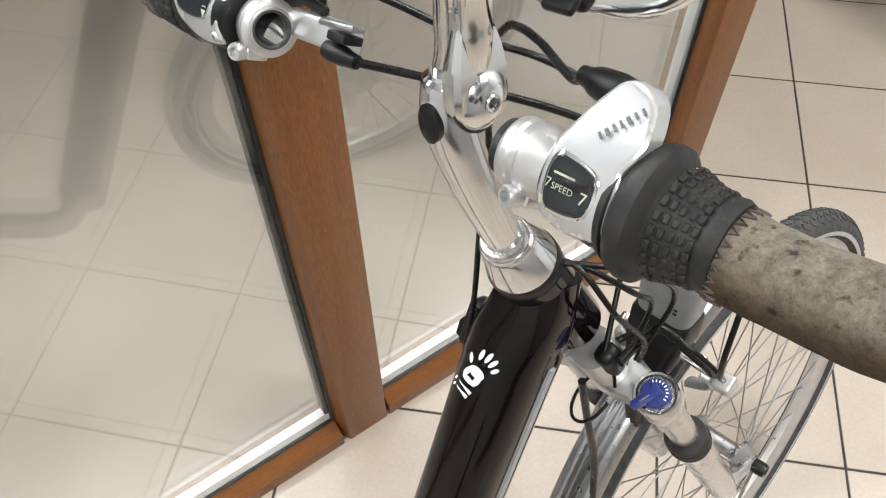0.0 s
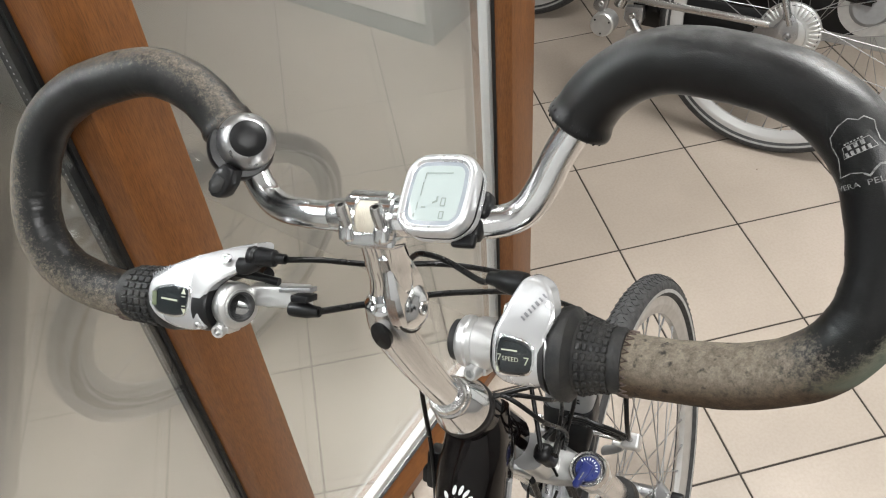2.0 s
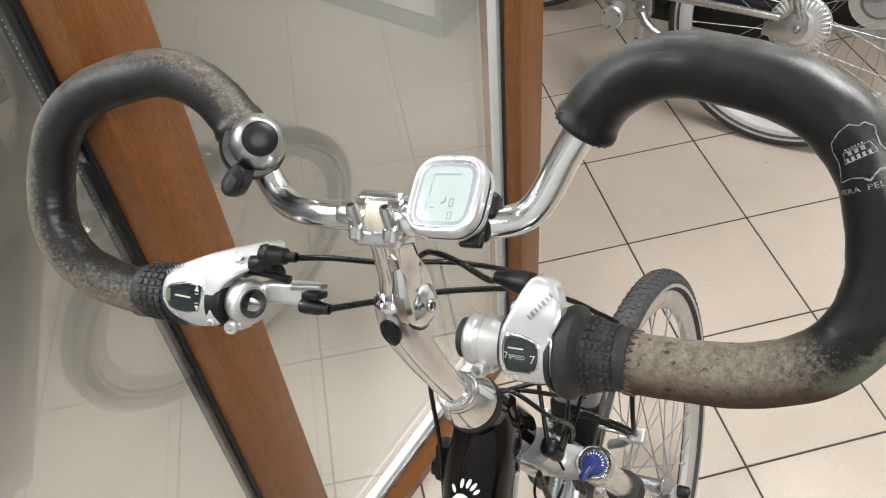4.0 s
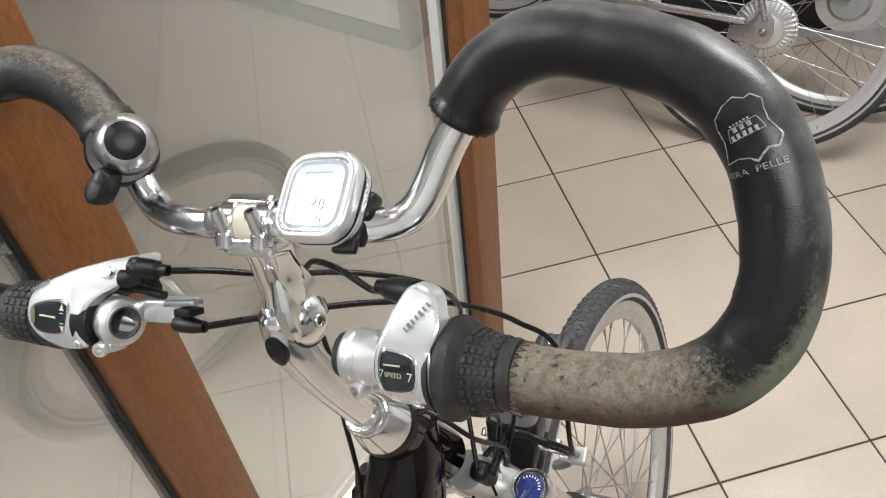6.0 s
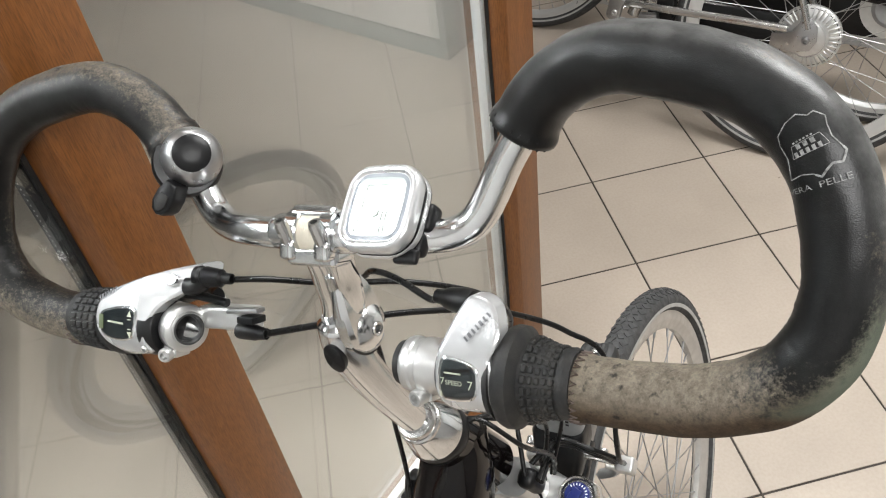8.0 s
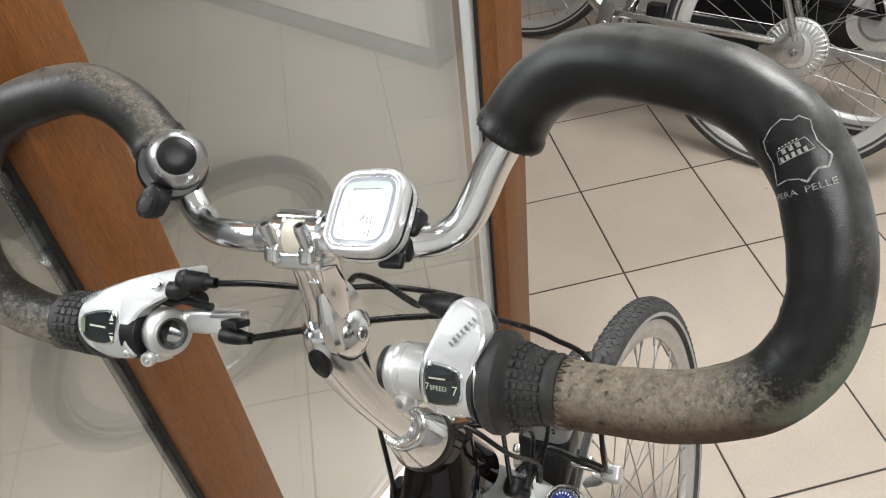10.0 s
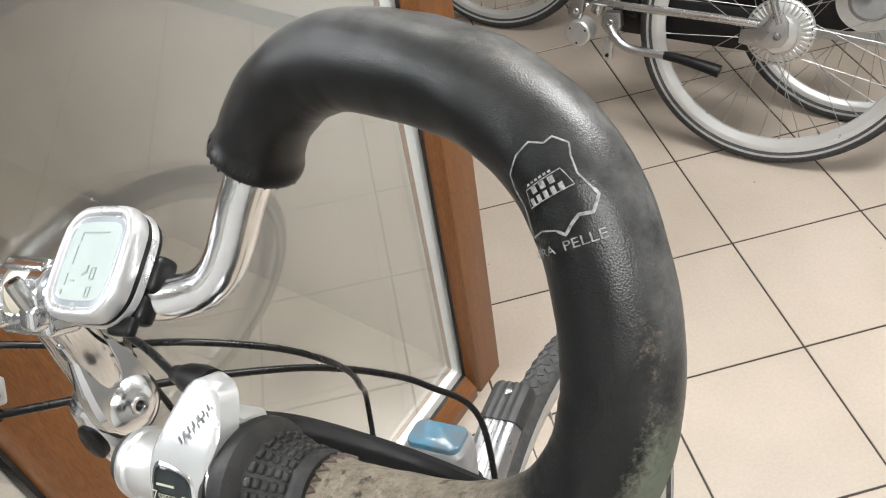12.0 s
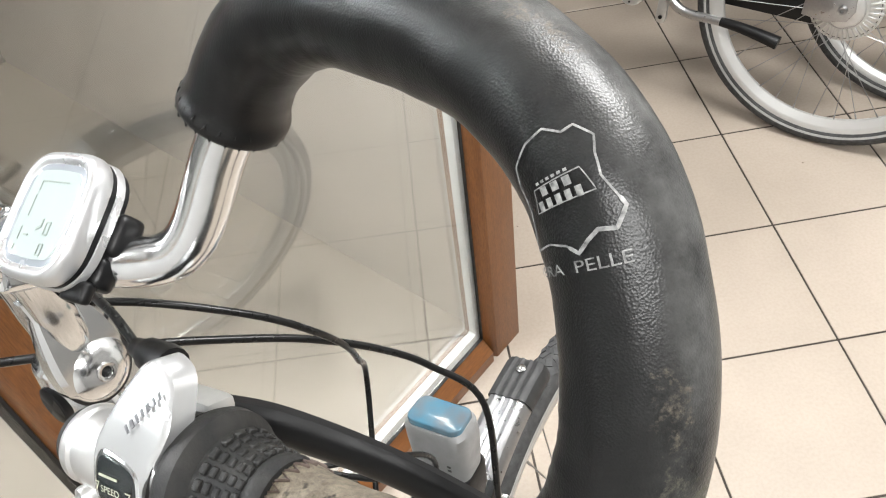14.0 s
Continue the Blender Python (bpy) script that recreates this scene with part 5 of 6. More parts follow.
# brake levers
def lever(sign):
    right = sign > 0
    yc, zc = (-0.0803, 0.005) if right else (-0.0770, 0.0085)
    x0, x1 = (0.074, 0.1035) if right else (0.1165, 0.150)
    ax = XB * sign

    def pl(x, y, z):
        return bar(sign * x, y, z)
    ln = x1 - x0
    m = frame_at(pl(x0, yc, zc), ax if right else bdir(-1, 0, -0.35), ZB)      # the left ring is turned towards the rider
    if right:
        prof = [(0.0118, 0.0), (0.0150, 0.0), (0.0172, 0.0016), (0.0180, 0.004), (0.0180, 0.007), (0.0168, 0.0085), (0.0168, 0.012), (0.0180, 0.0135), (0.0180, 0.022), (0.0165, 0.025), (0.0165, ln), (0.0118, ln)]
    else:
        prof = [(0.0108, 0.0), (0.0128, 0.0), (0.0135, 0.0012), (0.0150, 0.0014), (0.0178, 0.0034), (0.0186, 0.0065), (0.0186, 0.0125), (0.0170, 0.0150), (0.0166, 0.0185), (0.0180, 0.0205), (0.0180, 0.0270), (0.0155, 0.0300), (0.0150, ln), (0.0108, ln)]
    ob = part("brake_lever", lathe(bmesh.new(), prof, m, 40, True), M_CAST, bike, "cast silver brake lever clamp")
    if right:
        part("end_plug", lathe(bmesh.new(), [(0.0, -0.006), (0.012, -0.006), (0.0142, -0.0045), (0.0145, 0.0005), (0.011, 0.0005), (0, 0.0005)], m, 32), M_RUBBER, ob, "black end plug")
    else:
        part("end_plug", lathe(bmesh.new(), [(0.0, 0.0122), (0.0080, 0.0122), (0.0091, 0.0118), (0.0093, 0.0106), (0.0096, 0.004), (0.0102, 0.0034), (0.0106, -0.0006), (0.0119, -0.0008), (0.0122, 0.002)], m, 32), M_HOLE, ob, "open dark tube end")
    bolt("pinch_bolt", pl((x0 + x1) / 2 - 0.001 if right else x0 + 0.0130, yc - 0.0175, zc + 0.0105), bdir(-sign * 0.25, -0.15, 1), 0.0056, 0.0055, ob, M_CAST, 0.0030)
    part("pinch_lug", box(bmesh.new(), (0.014, 0.010, 0.016), frame_at(pl((x0 + x1) / 2 if right else x0 + 0.0130, yc - 0.0165, zc + 0.001), ZB, XB), 0.003), M_CAST, ob)
    # body that carries the blade, below the bar's plane
    if right:
        part("lever_body", box(bmesh.new(), (0.034, 0.020, 0.018), frame_at(pl(0.112, -0.066, -0.022), ZB, XB), 0.005), M_CAST, ob)
        blade = [pl(0.108, -0.072, -0.032), pl(0.128, -0.080, -0.055), pl(0.155, -0.094, -0.078), pl(0.185, -0.108, -0.095), pl(0.225, -0.124, -0.108)]
        part("blade", sweep(bmesh.new(), spline(blade, 8), lambda u: 0.0125 - 0.003 * u, 14, up=ZB, shape=lambda a, u: 1 - 0.35 * abs(math.cos(a))), M_BLACK, ob, "black brake blade")
        part("blade_mark", box(bmesh.new(), (0.006, 0.004, 0.004), frame_at(pl(0.121, -0.070, -0.045), ZB, XB), 0.001), M_RED, ob, smooth=False)
    else:
        arm = box(bmesh.new(), (0.052, 0.0175, 0.016), frame_at(pl(0.0925, -0.0690, -0.011), ZB, bdir(1, 0.05, 0)), 0.003, 3)
        part("lever_body", arm, M_CAST, ob, "cast silver lever bracket")
        part("lever_slot", box(bmesh.new(), (0.015, 0.0055, 0.0155), frame_at(pl(0.0620, -0.0655, 0.0005), ZB, XB), 0.0015), M_BLACK, ob)
        part("lever_body", box(bmesh.new(), (0.030, 0.0040, 0.010), frame_at(pl(0.0685, -0.0600, -0.001), ZB, bdir(1, 0.10, 0)), 0.0015), M_BRUSHED, ob)
        part("barrel_adjuster", lathe(bmesh.new(), [(0.003, 0.0), (0.0058, 0.0), (0.0062, 0.003), (0.0058, 0.016), (0.0048, 0.020), (0.0042, 0.026), (0.003, 0.026)], frame_at(pl(0.0745, -0.0755, 0.0), -ax, ZB), 14, True), M_BLACK, ob, "black ribbed barrel")
        blade = [pl(0.105, -0.055, -0.012), pl(0.13, -0.052, -0.030), pl(0.165, -0.062, -0.045), pl(0.205, -0.078, -0.050)]
        part("blade", sweep(bmesh.new(), spline(blade, 8), 0.0075, 12, up=ZB, shape=lambda a, u: 1 - 0.35 * abs(math.cos(a))), M_BLACK, ob, "black brake blade")
        part("washer", lathe(bmesh.new(), [(0.0125, 0.0), (0.0195, 0.0), (0.0212, 0.002), (0.0225, 0.012), (0.0125, 0.012)], frame_at(pl(0.1355, yc, zc), ax, ZB), 40, True), M_BLACK, ob, "black washer")
        part("blade", sweep(bmesh.new(), spline([pl(0.145, -0.052, 0.002), pl(0.115, -0.0535, -0.003), pl(0.090, -0.0575, -0.006)], 6), 0.0034, 10), M_BLACK, ob)
    return ob


lever(1)
lever(-1)

# gear cable barrels
part("barrel_collar", sweep(bmesh.new(), spline([bar(-0.118, -0.0445, 0.006), bar(-0.110, -0.0440, 0.005), bar(-0.102, -0.0390, 0.004)], 5), 0.0068, 14), M_BLACK, shift_left)
m = frame_at(bar(-0.1035, -0.0365, 0.004), bdir(1, -0.02, -0.10), ZB)
part("barrel_adjuster", lathe(bmesh.new(), [(0.003, -0.006), (0.0078, -0.005), (0.0082, -0.001), (0.0066, 0.001), (0.0080, 0.003), (0.0066, 0.017), (0.0044, 0.019), (0.0040, 0.026), (0.003, 0.026)], m, 14, True), M_BLACK, shift_left, "black ribbed barrel")
m = frame_at(bar(0.110, -0.0400, -0.008), bdir(-1, 0.06, -0.15), ZB)
part("barrel_adjuster", lathe(bmesh.new(), [(0.003, -0.006), (0.0085, -0.005), (0.0090, 0.002), (0.0075, 0.014), (0.0055, 0.018), (0.0046, 0.024), (0.003, 0.024)], m, 14, True), M_BLACK, shift_right, "black barrel")

# cables
BUNDLE = CROWN + SB * 0.065 + XB * 0.018
cable("cable", [bar(-0.076, -0.0372, 0.001), bar(-0.060, -0.0400, -0.022), bar(-0.0324, -0.0480, -0.062), bar(0.010, -0.0480, -0.088), bar(0.0427, -0.0598, -0.1329), bar(0.0555, -0.0753, -0.1676), bar(0.050, -0.0950, -0.205), bar(0.035, -0.118, -0.240), bar(0.010, -0.155, -0.285), BUNDLE], 0.0024, bike, M_CABLE)
cable("cable", [bar(-0.050, -0.0755, 0.0), bar(-0.034, -0.0765, -0.040), bar(-0.0097, -0.0775, -0.0923), bar(0.0110, -0.0800, -0.130), bar(0.0365, -0.0870, -0.180), bar(0.0575, -0.1030, -0.232), bar(0.0792, -0.1223, -0.270), bar(0.1075, -0.1555, -0.3016), tb + XB * 0.070 + SB * 0.07, tb + XB * 0.062 + SB * 0.008], 0.0027, bike, M_CABLE)
cable("cable", [bar(0.088, -0.0385, -0.011), bar(0.0765, -0.0433, -0.020), bar(0.0484, -0.034, -0.028), bar(0.0271, -0.0304, -0.034), bar(0.006, -0.036, -0.050), bar(-0.02, -0.06, -0.075), bar(-0.03, -0.12, -0.12), bar(-0.045, -0.19, -0.16), bar(-0.05, -0.26, -0.19), bar(-0.055, -0.33, -0.21)], 0.0024, bike, M_CABLE)
for k, (a, b, c) in enumerate(((0.03, 0.012, 0.0), (0.036, 0.03, 0.02), (0.03, -0.01, 0.035))):
    p0 = RING - SB * 0.07 + XB * 0.03 + FB * 0.02
    cable("cable", [p0 - XB * 0.035 - FB * 0.02 + SB * 0.01, p0 - XB * 0.004 + SB * 0.012, p0 + XB * a + FB * b - SB * 0.03, p0 + XB * (a - 0.004) + FB * (b + 0.01) - SB * (0.09 + c), p0 + XB * 0.01 - FB * 0.02 - SB * (0.16 + c), p0 - FB * 0.05 + XB * 0.012 - SB * (0.24 + c)], 0.0024, bike, M_CABLE)
loop_c = CROWN + SB * 0.015 + XB * 0.012 - FB * 0.02
cable("cable", [loop_c + XB * 0.022 * math.cos(a) - FB * (0.026 * math.sin(a) + 0.012) + SB * 0.02 * math.cos(a) for a in [2 * math.pi * k / 10 for k in range(10)]], 0.0016, bike, M_CABLE)
cable("cable", [loop_c - FB * 0.01 + SB * 0.04, loop_c - FB * 0.03 - SB * 0.02, loop_c - FB * 0.055 - SB * 0.10, loop_c - FB * 0.09 - SB * 0.17], 0.0036, bike, M_CABLE)
part("cable_wrap", box(bmesh.new(), (0.019, 0.021, 0.042), frame_at(CROWN + SB * 0.045 + XB * 0.018 + FB * 0.0, SB, XB), 0.009, 3), M_BLACK, bike, "black taped cable bundle")
cable("cable", [tb + XB * 0.050 + SB * 0.008, tb + XB * 0.040 + SB * 0.03, tb + XB * 0.0 + SB * 0.055, tb - XB * 0.03 + SB * 0.05 - FB * 0.03], 0.0032, bike, M_CABLE)

for k in (0, 1):
    cable("cable", [CROWN + SB * (0.060 - 0.01 * k) + XB * 0.03, tb + XB * 0.005 + SB * (0.075 - 0.012 * k), tb + XB * 0.040 + SB * (0.060 - 0.014 * k), tb + XB * (0.058 - 0.004 * k) + SB * 0.030, tb + XB * (0.060 - 0.006 * k) + SB * 0.006], 0.0026, bike, M_CABLE)

# bell
mb = frame_at((-0.7600, -0.8385, 1.1965), (0.20, -0.70, 0.69), YB)
bell = part("bell", lathe(bmesh.new(), [(0.0, -0.016), (0.020, -0.015), (0.0252, -0.008), (0.0263, 0.0), (0.0258, 0.007), (0.0240, 0.010), (0.0, 0.010)], mb, 44), M_BLACK, bike, "small black and steel bicycle bell")
mdome = mb @ Matrix.Translation((0.0035, -0.0035, 0.007))
part("dome", lathe(bmesh.new(), [(0.0226, 0.0), (0.0228, 0.004), (0.0217, 0.010), (0.0192, 0.0155), (0.0156, 0.0195), (0.0138, 0.0205), (0.0, 0.0205)], mdome, 44), M_BRUSHED, bell, "steel dome")
part("dome_button", lathe(bmesh.new(), [(0.0142, 0.0198), (0.0138, 0.0216), (0.0110, 0.0236), (0.006, 0.0246), (0, 0.0249)], mdome, 40), M_BLACK, bell, "glossy black button")
mlv = frame_at(bar(-0.1285, 0.0195, 0.0125), bdir(0.15, 0.1, 1), bdir(-0.55, -0.85, 0))
part("striker", plate(bmesh.new(), [(-0.016, -0.005), (-0.006, -0.0085), (0.004, -0.0085), (0.0095, -0.005), (0.0115, 0.0), (0.0095, 0.005), (0.004, 0.0085), (-0.006, 0.0085), (-0.016, 0.005)], -0.010, 0.004, mlv, 0.0022), M_BLACK, bell, "black thumb striker")
part("striker", plate(bmesh.new(), [(-0.006, -0.004), (0.002, -0.0055), (0.0065, -0.003), (0.008, 0.0), (0.0065, 0.003), (0.002, 0.0055), (-0.006, 0.004)], 0.003, 0.0052, mlv, 0.001), M_RUBBER, bell)

# display: satin silver bezel round a sunk screen, black seam, silver back
M_BEZEL = mat("satin_silver_bezel", (0.60, 0.605, 0.61), 0.30, 0.75, noise_scale=30, vary=0.05)
md = frame_at((-0.6245, -0.9675, 1.2195), (-0.475, -0.201, 0.857), (0.758, -0.584, 0.290))
bm = bmesh.new()
levels = []
for z, w, r in ((0.0005, 0.0550, 0.0160), (0.0030, 0.0566, 0.0165), (0.0065, 0.0562, 0.0162), (0.0090, 0.0548, 0.0155), (0.0103, 0.0524, 0.0142), (0.0106, 0.0495, 0.0125), (0.0103, 0.0465, 0.0110), (0.0090, 0.0440, 0.0095)):
    levels.append([bm.verts.new(md @ Vector((x, y, z))) for x, y in rounded(w * 0.985, w * 1.015, r * 0.90, bulge=0.0014)])
for a, b in zip(levels, levels[1:]):
    for i in range(len(a)):
        bm.faces.new((a[i], a[(i + 1) % len(a)], b[(i + 1) % len(a)], b[i]))
bm.faces.new(levels[0][::-1])
bm.faces.new(levels[-1])
disp = part("display", bm, M_BEZEL, bike, "silver square display unit")
part("display_seam", plate(bmesh.new(), rounded(0.0530, 0.0548, 0.015, bulge=0.002), -0.0022, 0.0012, md, 0.0004), M_BLACK, disp)
part("display_back", plate(bmesh.new(), rounded(0.0545, 0.0562, 0.0160, bulge=0.002), -0.0060, -0.0020, md, 0.0010), M_BEZEL, disp)
part("display_back", plate(bmesh.new(), rounded(0.0530, 0.0545, 0.015, bulge=0.001), -0.0090, -0.0060, md, 0.0010), M_BLACK, disp)
part("screen_surround", plate(bmesh.new(), rounded(0.0425, 0.0440, 0.0085, bulge=0.0016), 0.0080, 0.00905, md, 0.0002), M_LCDEDGE, disp, "grey screen border")
part("screen", plate(bmesh.new(), rounded(0.0375, 0.0388, 0.0055, bulge=0.0012), 0.0085, 0.00935, md, 0.0002), M_LCD, disp, "pale grey-green lcd screen", smooth=False)
sm = md @ Matrix.Translation((0, 0, 0.0096))


def seg(x, y, w, h, turn=0.0):
    part("screen_segment", box(bmesh.new(), (w, h, 0.0002), sm @ Matrix.Translation((x, y, 0)) @ Matrix.Rotation(turn, 4, "Z")), M_SEGMENT, disp, smooth=False)


def digit0(x, y, w, h, t):
    for dx in (-w / 2, w / 2):
        seg(x + dx, y, t, h)
    for dy in (-h / 2, h / 2):
        seg(x, y + dy, w, t)


digit0(0.0072, -0.0065, 0.0032, 0.0056, 0.0007)
digit0(0.0078, -0.0160, 0.0030, 0.0050, 0.0006)
seg(-0.0005, 0.0148, 0.0215, 0.0006)
seg(-0.0112, 0.0125, 0.0005, 0.0045)
seg(-0.0118, 0.003, 0.0005, 0.010)
seg(-0.0128, -0.010, 0.0005, 0.006)
seg(-0.0138, -0.0165, 0.0012, 0.0025)
seg(0.0005, -0.0065, 0.0035, 0.0012, 0.5)
seg(0.002, -0.0045, 0.0012, 0.004)
seg(-0.0075, -0.0105, 0.0034, 0.0008)
part("display_foot", box(bmesh.new(), (0.034, 0.016, 0.012), md @ Matrix.Translation((0.012, -0.0175, -0.0125)), 0.005, 3), M_BLACK, disp, "black bar mount")
part("display_foot", box(bmesh.new(), (0.018, 0.010, 0.006), md @ Matrix.Translation((0.020, -0.0275, -0.0070)), 0.0028, 3), M_BLACK, disp)
part("display_clip", box(bmesh.new(), (0.012, 0.020, 0.014), md @ Matrix.Translation((0.0260, 0.000, -0.0130)), 0.005, 3), M_BLACK, disp)


# ---- bicycles along the wall ----
LEAN = 0.22                                            # the parked bicycles lean away, towards the wall
UPL = Vector((0, 0, math.cos(LEAN))) + NB * math.sin(LEAN)
NRL = NB * math.cos(LEAN) - Vector((0, 0, math.sin(LEAN)))
WA = Vector((0.5262, 0.2668, 0))


def rear(c, a, z, near=0.0):
    """A place on a parked bicycle: a along it, at height z, near its camera side."""
    return Vector((c.x, c.y, 0)) + UB * a - NRL * near + UPL * z


def tube(parent, name, pts, r, material, sides=14, label=""):
    return part(name, sweep(bmesh.new(), spline(pts, 6), r, sides), material, parent, label)


silver_bike = thing("bicycle", (WA.x, WA.y, 0), "silver bicycle with a bright rear rim parked along the wall", "bicycle", "bicycles parked along the wall")
wheel(silver_bike, rear(WA, 0, 0.35), NRL * -1, 0.35, rim_depth=0.030, tread=False, hub_r=0.045, hub_half=0.06)
# hub brake with a finned drum
mh = frame_at(rear(WA, 0.0, 0.356, 0.045), -NRL, UB)
drum = part("hub_drum", lathe(bmesh.new(), [(0.02, -0.035), (0.074, -0.032), (0.080, -0.028), (0.081, -0.014), (0.070, -0.009), (0.055, -0.004), (0.02, -0.003)], mh, 56, True), M_CAST, silver_bike, "finned silver hub brake drum")
for k in range(36):
    a = 2 * math.pi * k / 36
    part("fin", box(bmesh.new(), (0.028, 0.0042, 0.010), mh @ Matrix.Rotation(a, 4, "Z") @ Matrix.Translation((0.065, 0, -0.0075)) @ Matrix.Rotation(0.22, 4, "Y") @ Matrix.Rotation(0.3, 4, "X"), 0.001, 1), M_CAST, drum)
part("drum_slots", lathe(bmesh.new(), [(0.050, -0.012), (0.075, -0.0140), (0.075, -0.0108), (0.050, -0.0062)], mh, 56, True), M_BLACK, drum)
part("hub_cover", plate(bmesh.new(), [(0.045 * math.cos(radians(d)) * (1.0 if -60 < d < 130 else 0.75), 0.045 * math.sin(radians(d))) for d in range(-180, 180, 15)], -0.002, 0.010, mh, 0.004), M_CAST, drum, "pale cast hub cover")
part("dropout", plate(bmesh.new(), [(-0.085, -0.030), (-0.03, -0.036), (0.014, -0.026), (0.026, 0.0), (0.020, 0.034), (0.002, 0.056), (-0.022, 0.050), (-0.034, 0.018), (-0.085, 0.004)], 0.010, 0.018, mh, 0.002), M_BRUSHED, silver_bike)
bolt("axle_nut", rear(WA, 0, 0.356, 0.063), -NRL, 0.010, 0.014, silver_bike, M_STEEL)
tube(silver_bike, "chainstay", [rear(WA, -0.05, 0.376, 0.055), rear(WA, -0.16, 0.377, 0.055), rear(WA, -0.30, 0.375, 0.053), rear(WA, -0.40, 0.374, 0.05), rear(WA, -0.50, 0.372, 0.035)], 0.0105, M_CHROME2, label="silver chainstay")
tube(silver_bike, "chainstay", [rear(WA, -0.03, 0.36, -0.06), rear(WA, -0.30, 0.37, -0.05), rear(WA, -0.50, 0.36, -0.03)], 0.0105, M_CHROME2)
tube(silver_bike, "seatstay", [rear(WA, 0.0, 0.385, 0.058), rear(WA, -0.10, 0.60, 0.05), rear(WA, -0.25, 0.90, 0.03)], 0.009, M_CHROME2)
tube(silver_bike, "seatstay", [rear(WA, 0.0, 0.385, -0.058), rear(WA, -0.10, 0.60, -0.05), rear(WA, -0.25, 0.90, -0.03)], 0.009, M_CHROME2)
tube(silver_bike, "seat_tube", [rear(WA, -0.47, 0.33), rear(WA, -0.36, 0.66), rear(WA, -0.27, 0.95)], 0.017, M_CHROME2)
tube(silver_bike, "down_tube", [rear(WA, -0.50, 0.34), rear(WA, -0.80, 0.60), rear(WA, -1.05, 0.85)], 0.020, M_CHROME2)
part("saddle", box(bmesh.new(), (0.26, 0.15, 0.05), frame_at(rear(WA, -0.25, 1.0), UPL, UB), 0.022, 3), M_BLACK, silver_bike)
part("chain_case", plate(bmesh.new(), rounded(0.42, 0.105, 0.040), -0.006, 0.006, frame_at(rear(WA, -0.23, 0.325, -0.045), -NRL, UB), 0.003), M_BLACK, silver_bike, "black chain guard")
part("inner_hanger", box(bmesh.new(), (0.05, 0.04, 0.07), frame_at(rear(WA, -0.375, 0.375, 0.015), UPL, UB), 0.008), M_BLACK, silver_bike)
# bracket, round end cap and kickstand
mp = frame_at(rear(WA, -0.50, 0.355, 0.075), -NRL, UB)
part("crank_end", lathe(bmesh.new(), [(0.0, 0.022), (0.030, 0.022), (0.034, 0.018), (0.0345, -0.030), (0.030, -0.034), (0.0, -0.034)], mp @ Matrix.Translation((0.014, -0.057, 0)), 36), M_CAST, silver_bike, "round grey metal cap")
for k in range(3):
    a = radians(30 + 120 * k)
    bolt("cap_screw", (mp @ Matrix.Translation((0.014 + 0.024 * math.cos(a), -0.057 + 0.024 * math.sin(a), 0.022))).translation, -NRL, 0.0028, 0.0012, silver_bike, M_BLACK)
part("bracket", plate(bmesh.new(), rounded(0.040, 0.085, 0.016), -0.008, 0.004, mp @ Matrix.Translation((0.0, 0.016, 0)) @ Matrix.Rotation(-0.15, 4, "Z"), 0.003), M_BRUSHED, silver_bike)
bolt("bracket_bolt", (mp @ Matrix.Translation((0.0, -0.004, 0.003))).translation, -NRL, 0.0085, 0.004, silver_bike, M_CAST)
stand = part("kickstand", plate(bmesh.new(), [(-0.026, 0.030), (0.024, 0.036), (0.030, 0.0), (0.018, -0.026), (-0.010, -0.022), (-0.026, -0.004)], -0.012, 0.012, frame_at(rear(WA, -0.408, 0.325, 0.06), -NRL, UB), 0.004), M_BRUSHED, silver_bike, "folded silver kickstand with a black foot")
part("kickstand_leg", sweep(bmesh.new(), spline([rear(WA, -0.408, 0.322, 0.072), rear(WA, -0.385, 0.296, 0.078), rear(WA, -0.346, 0.275, 0.08), rear(WA, -0.27, 0.273, 0.082), rear(WA, -0.235, 0.273, 0.082)], 6), lambda u: 0.0135 - 0.004 * u, 14), M_BRUSHED, stand)
part("kickstand_foot", sweep(bmesh.new(), spline([rear(WA, -0.255, 0.273, 0.082), rear(WA, -0.21, 0.271, 0.084), rear(WA, -0.16, 0.265, 0.086), rear(WA, -0.112, 0.257, 0.088)], 6), lambda u: 0.011 + 0.006 * u, 14, shape=lambda a, u: 1 - 0.3 * u * abs(math.sin(a))), M_BLACK, stand, "black rubber foot")
part("kickstand_tab", plate(bmesh.new(), rounded(0.026, 0.065, 0.0128), -0.006, 0.004, frame_at(rear(WA, -0.407, 0.262, 0.07), -NRL, UB), 0.002), M_CAST, stand)
bolt("kickstand_bolt", rear(WA, -0.408, 0.332, 0.074), -NRL, 0.010, 0.004, stand, M_CHROME2)
bolt("kickstand_bolt", rear(WA, -0.407, 0.246, 0.076), -NRL, 0.005, 0.002, stand, M_BLACK)

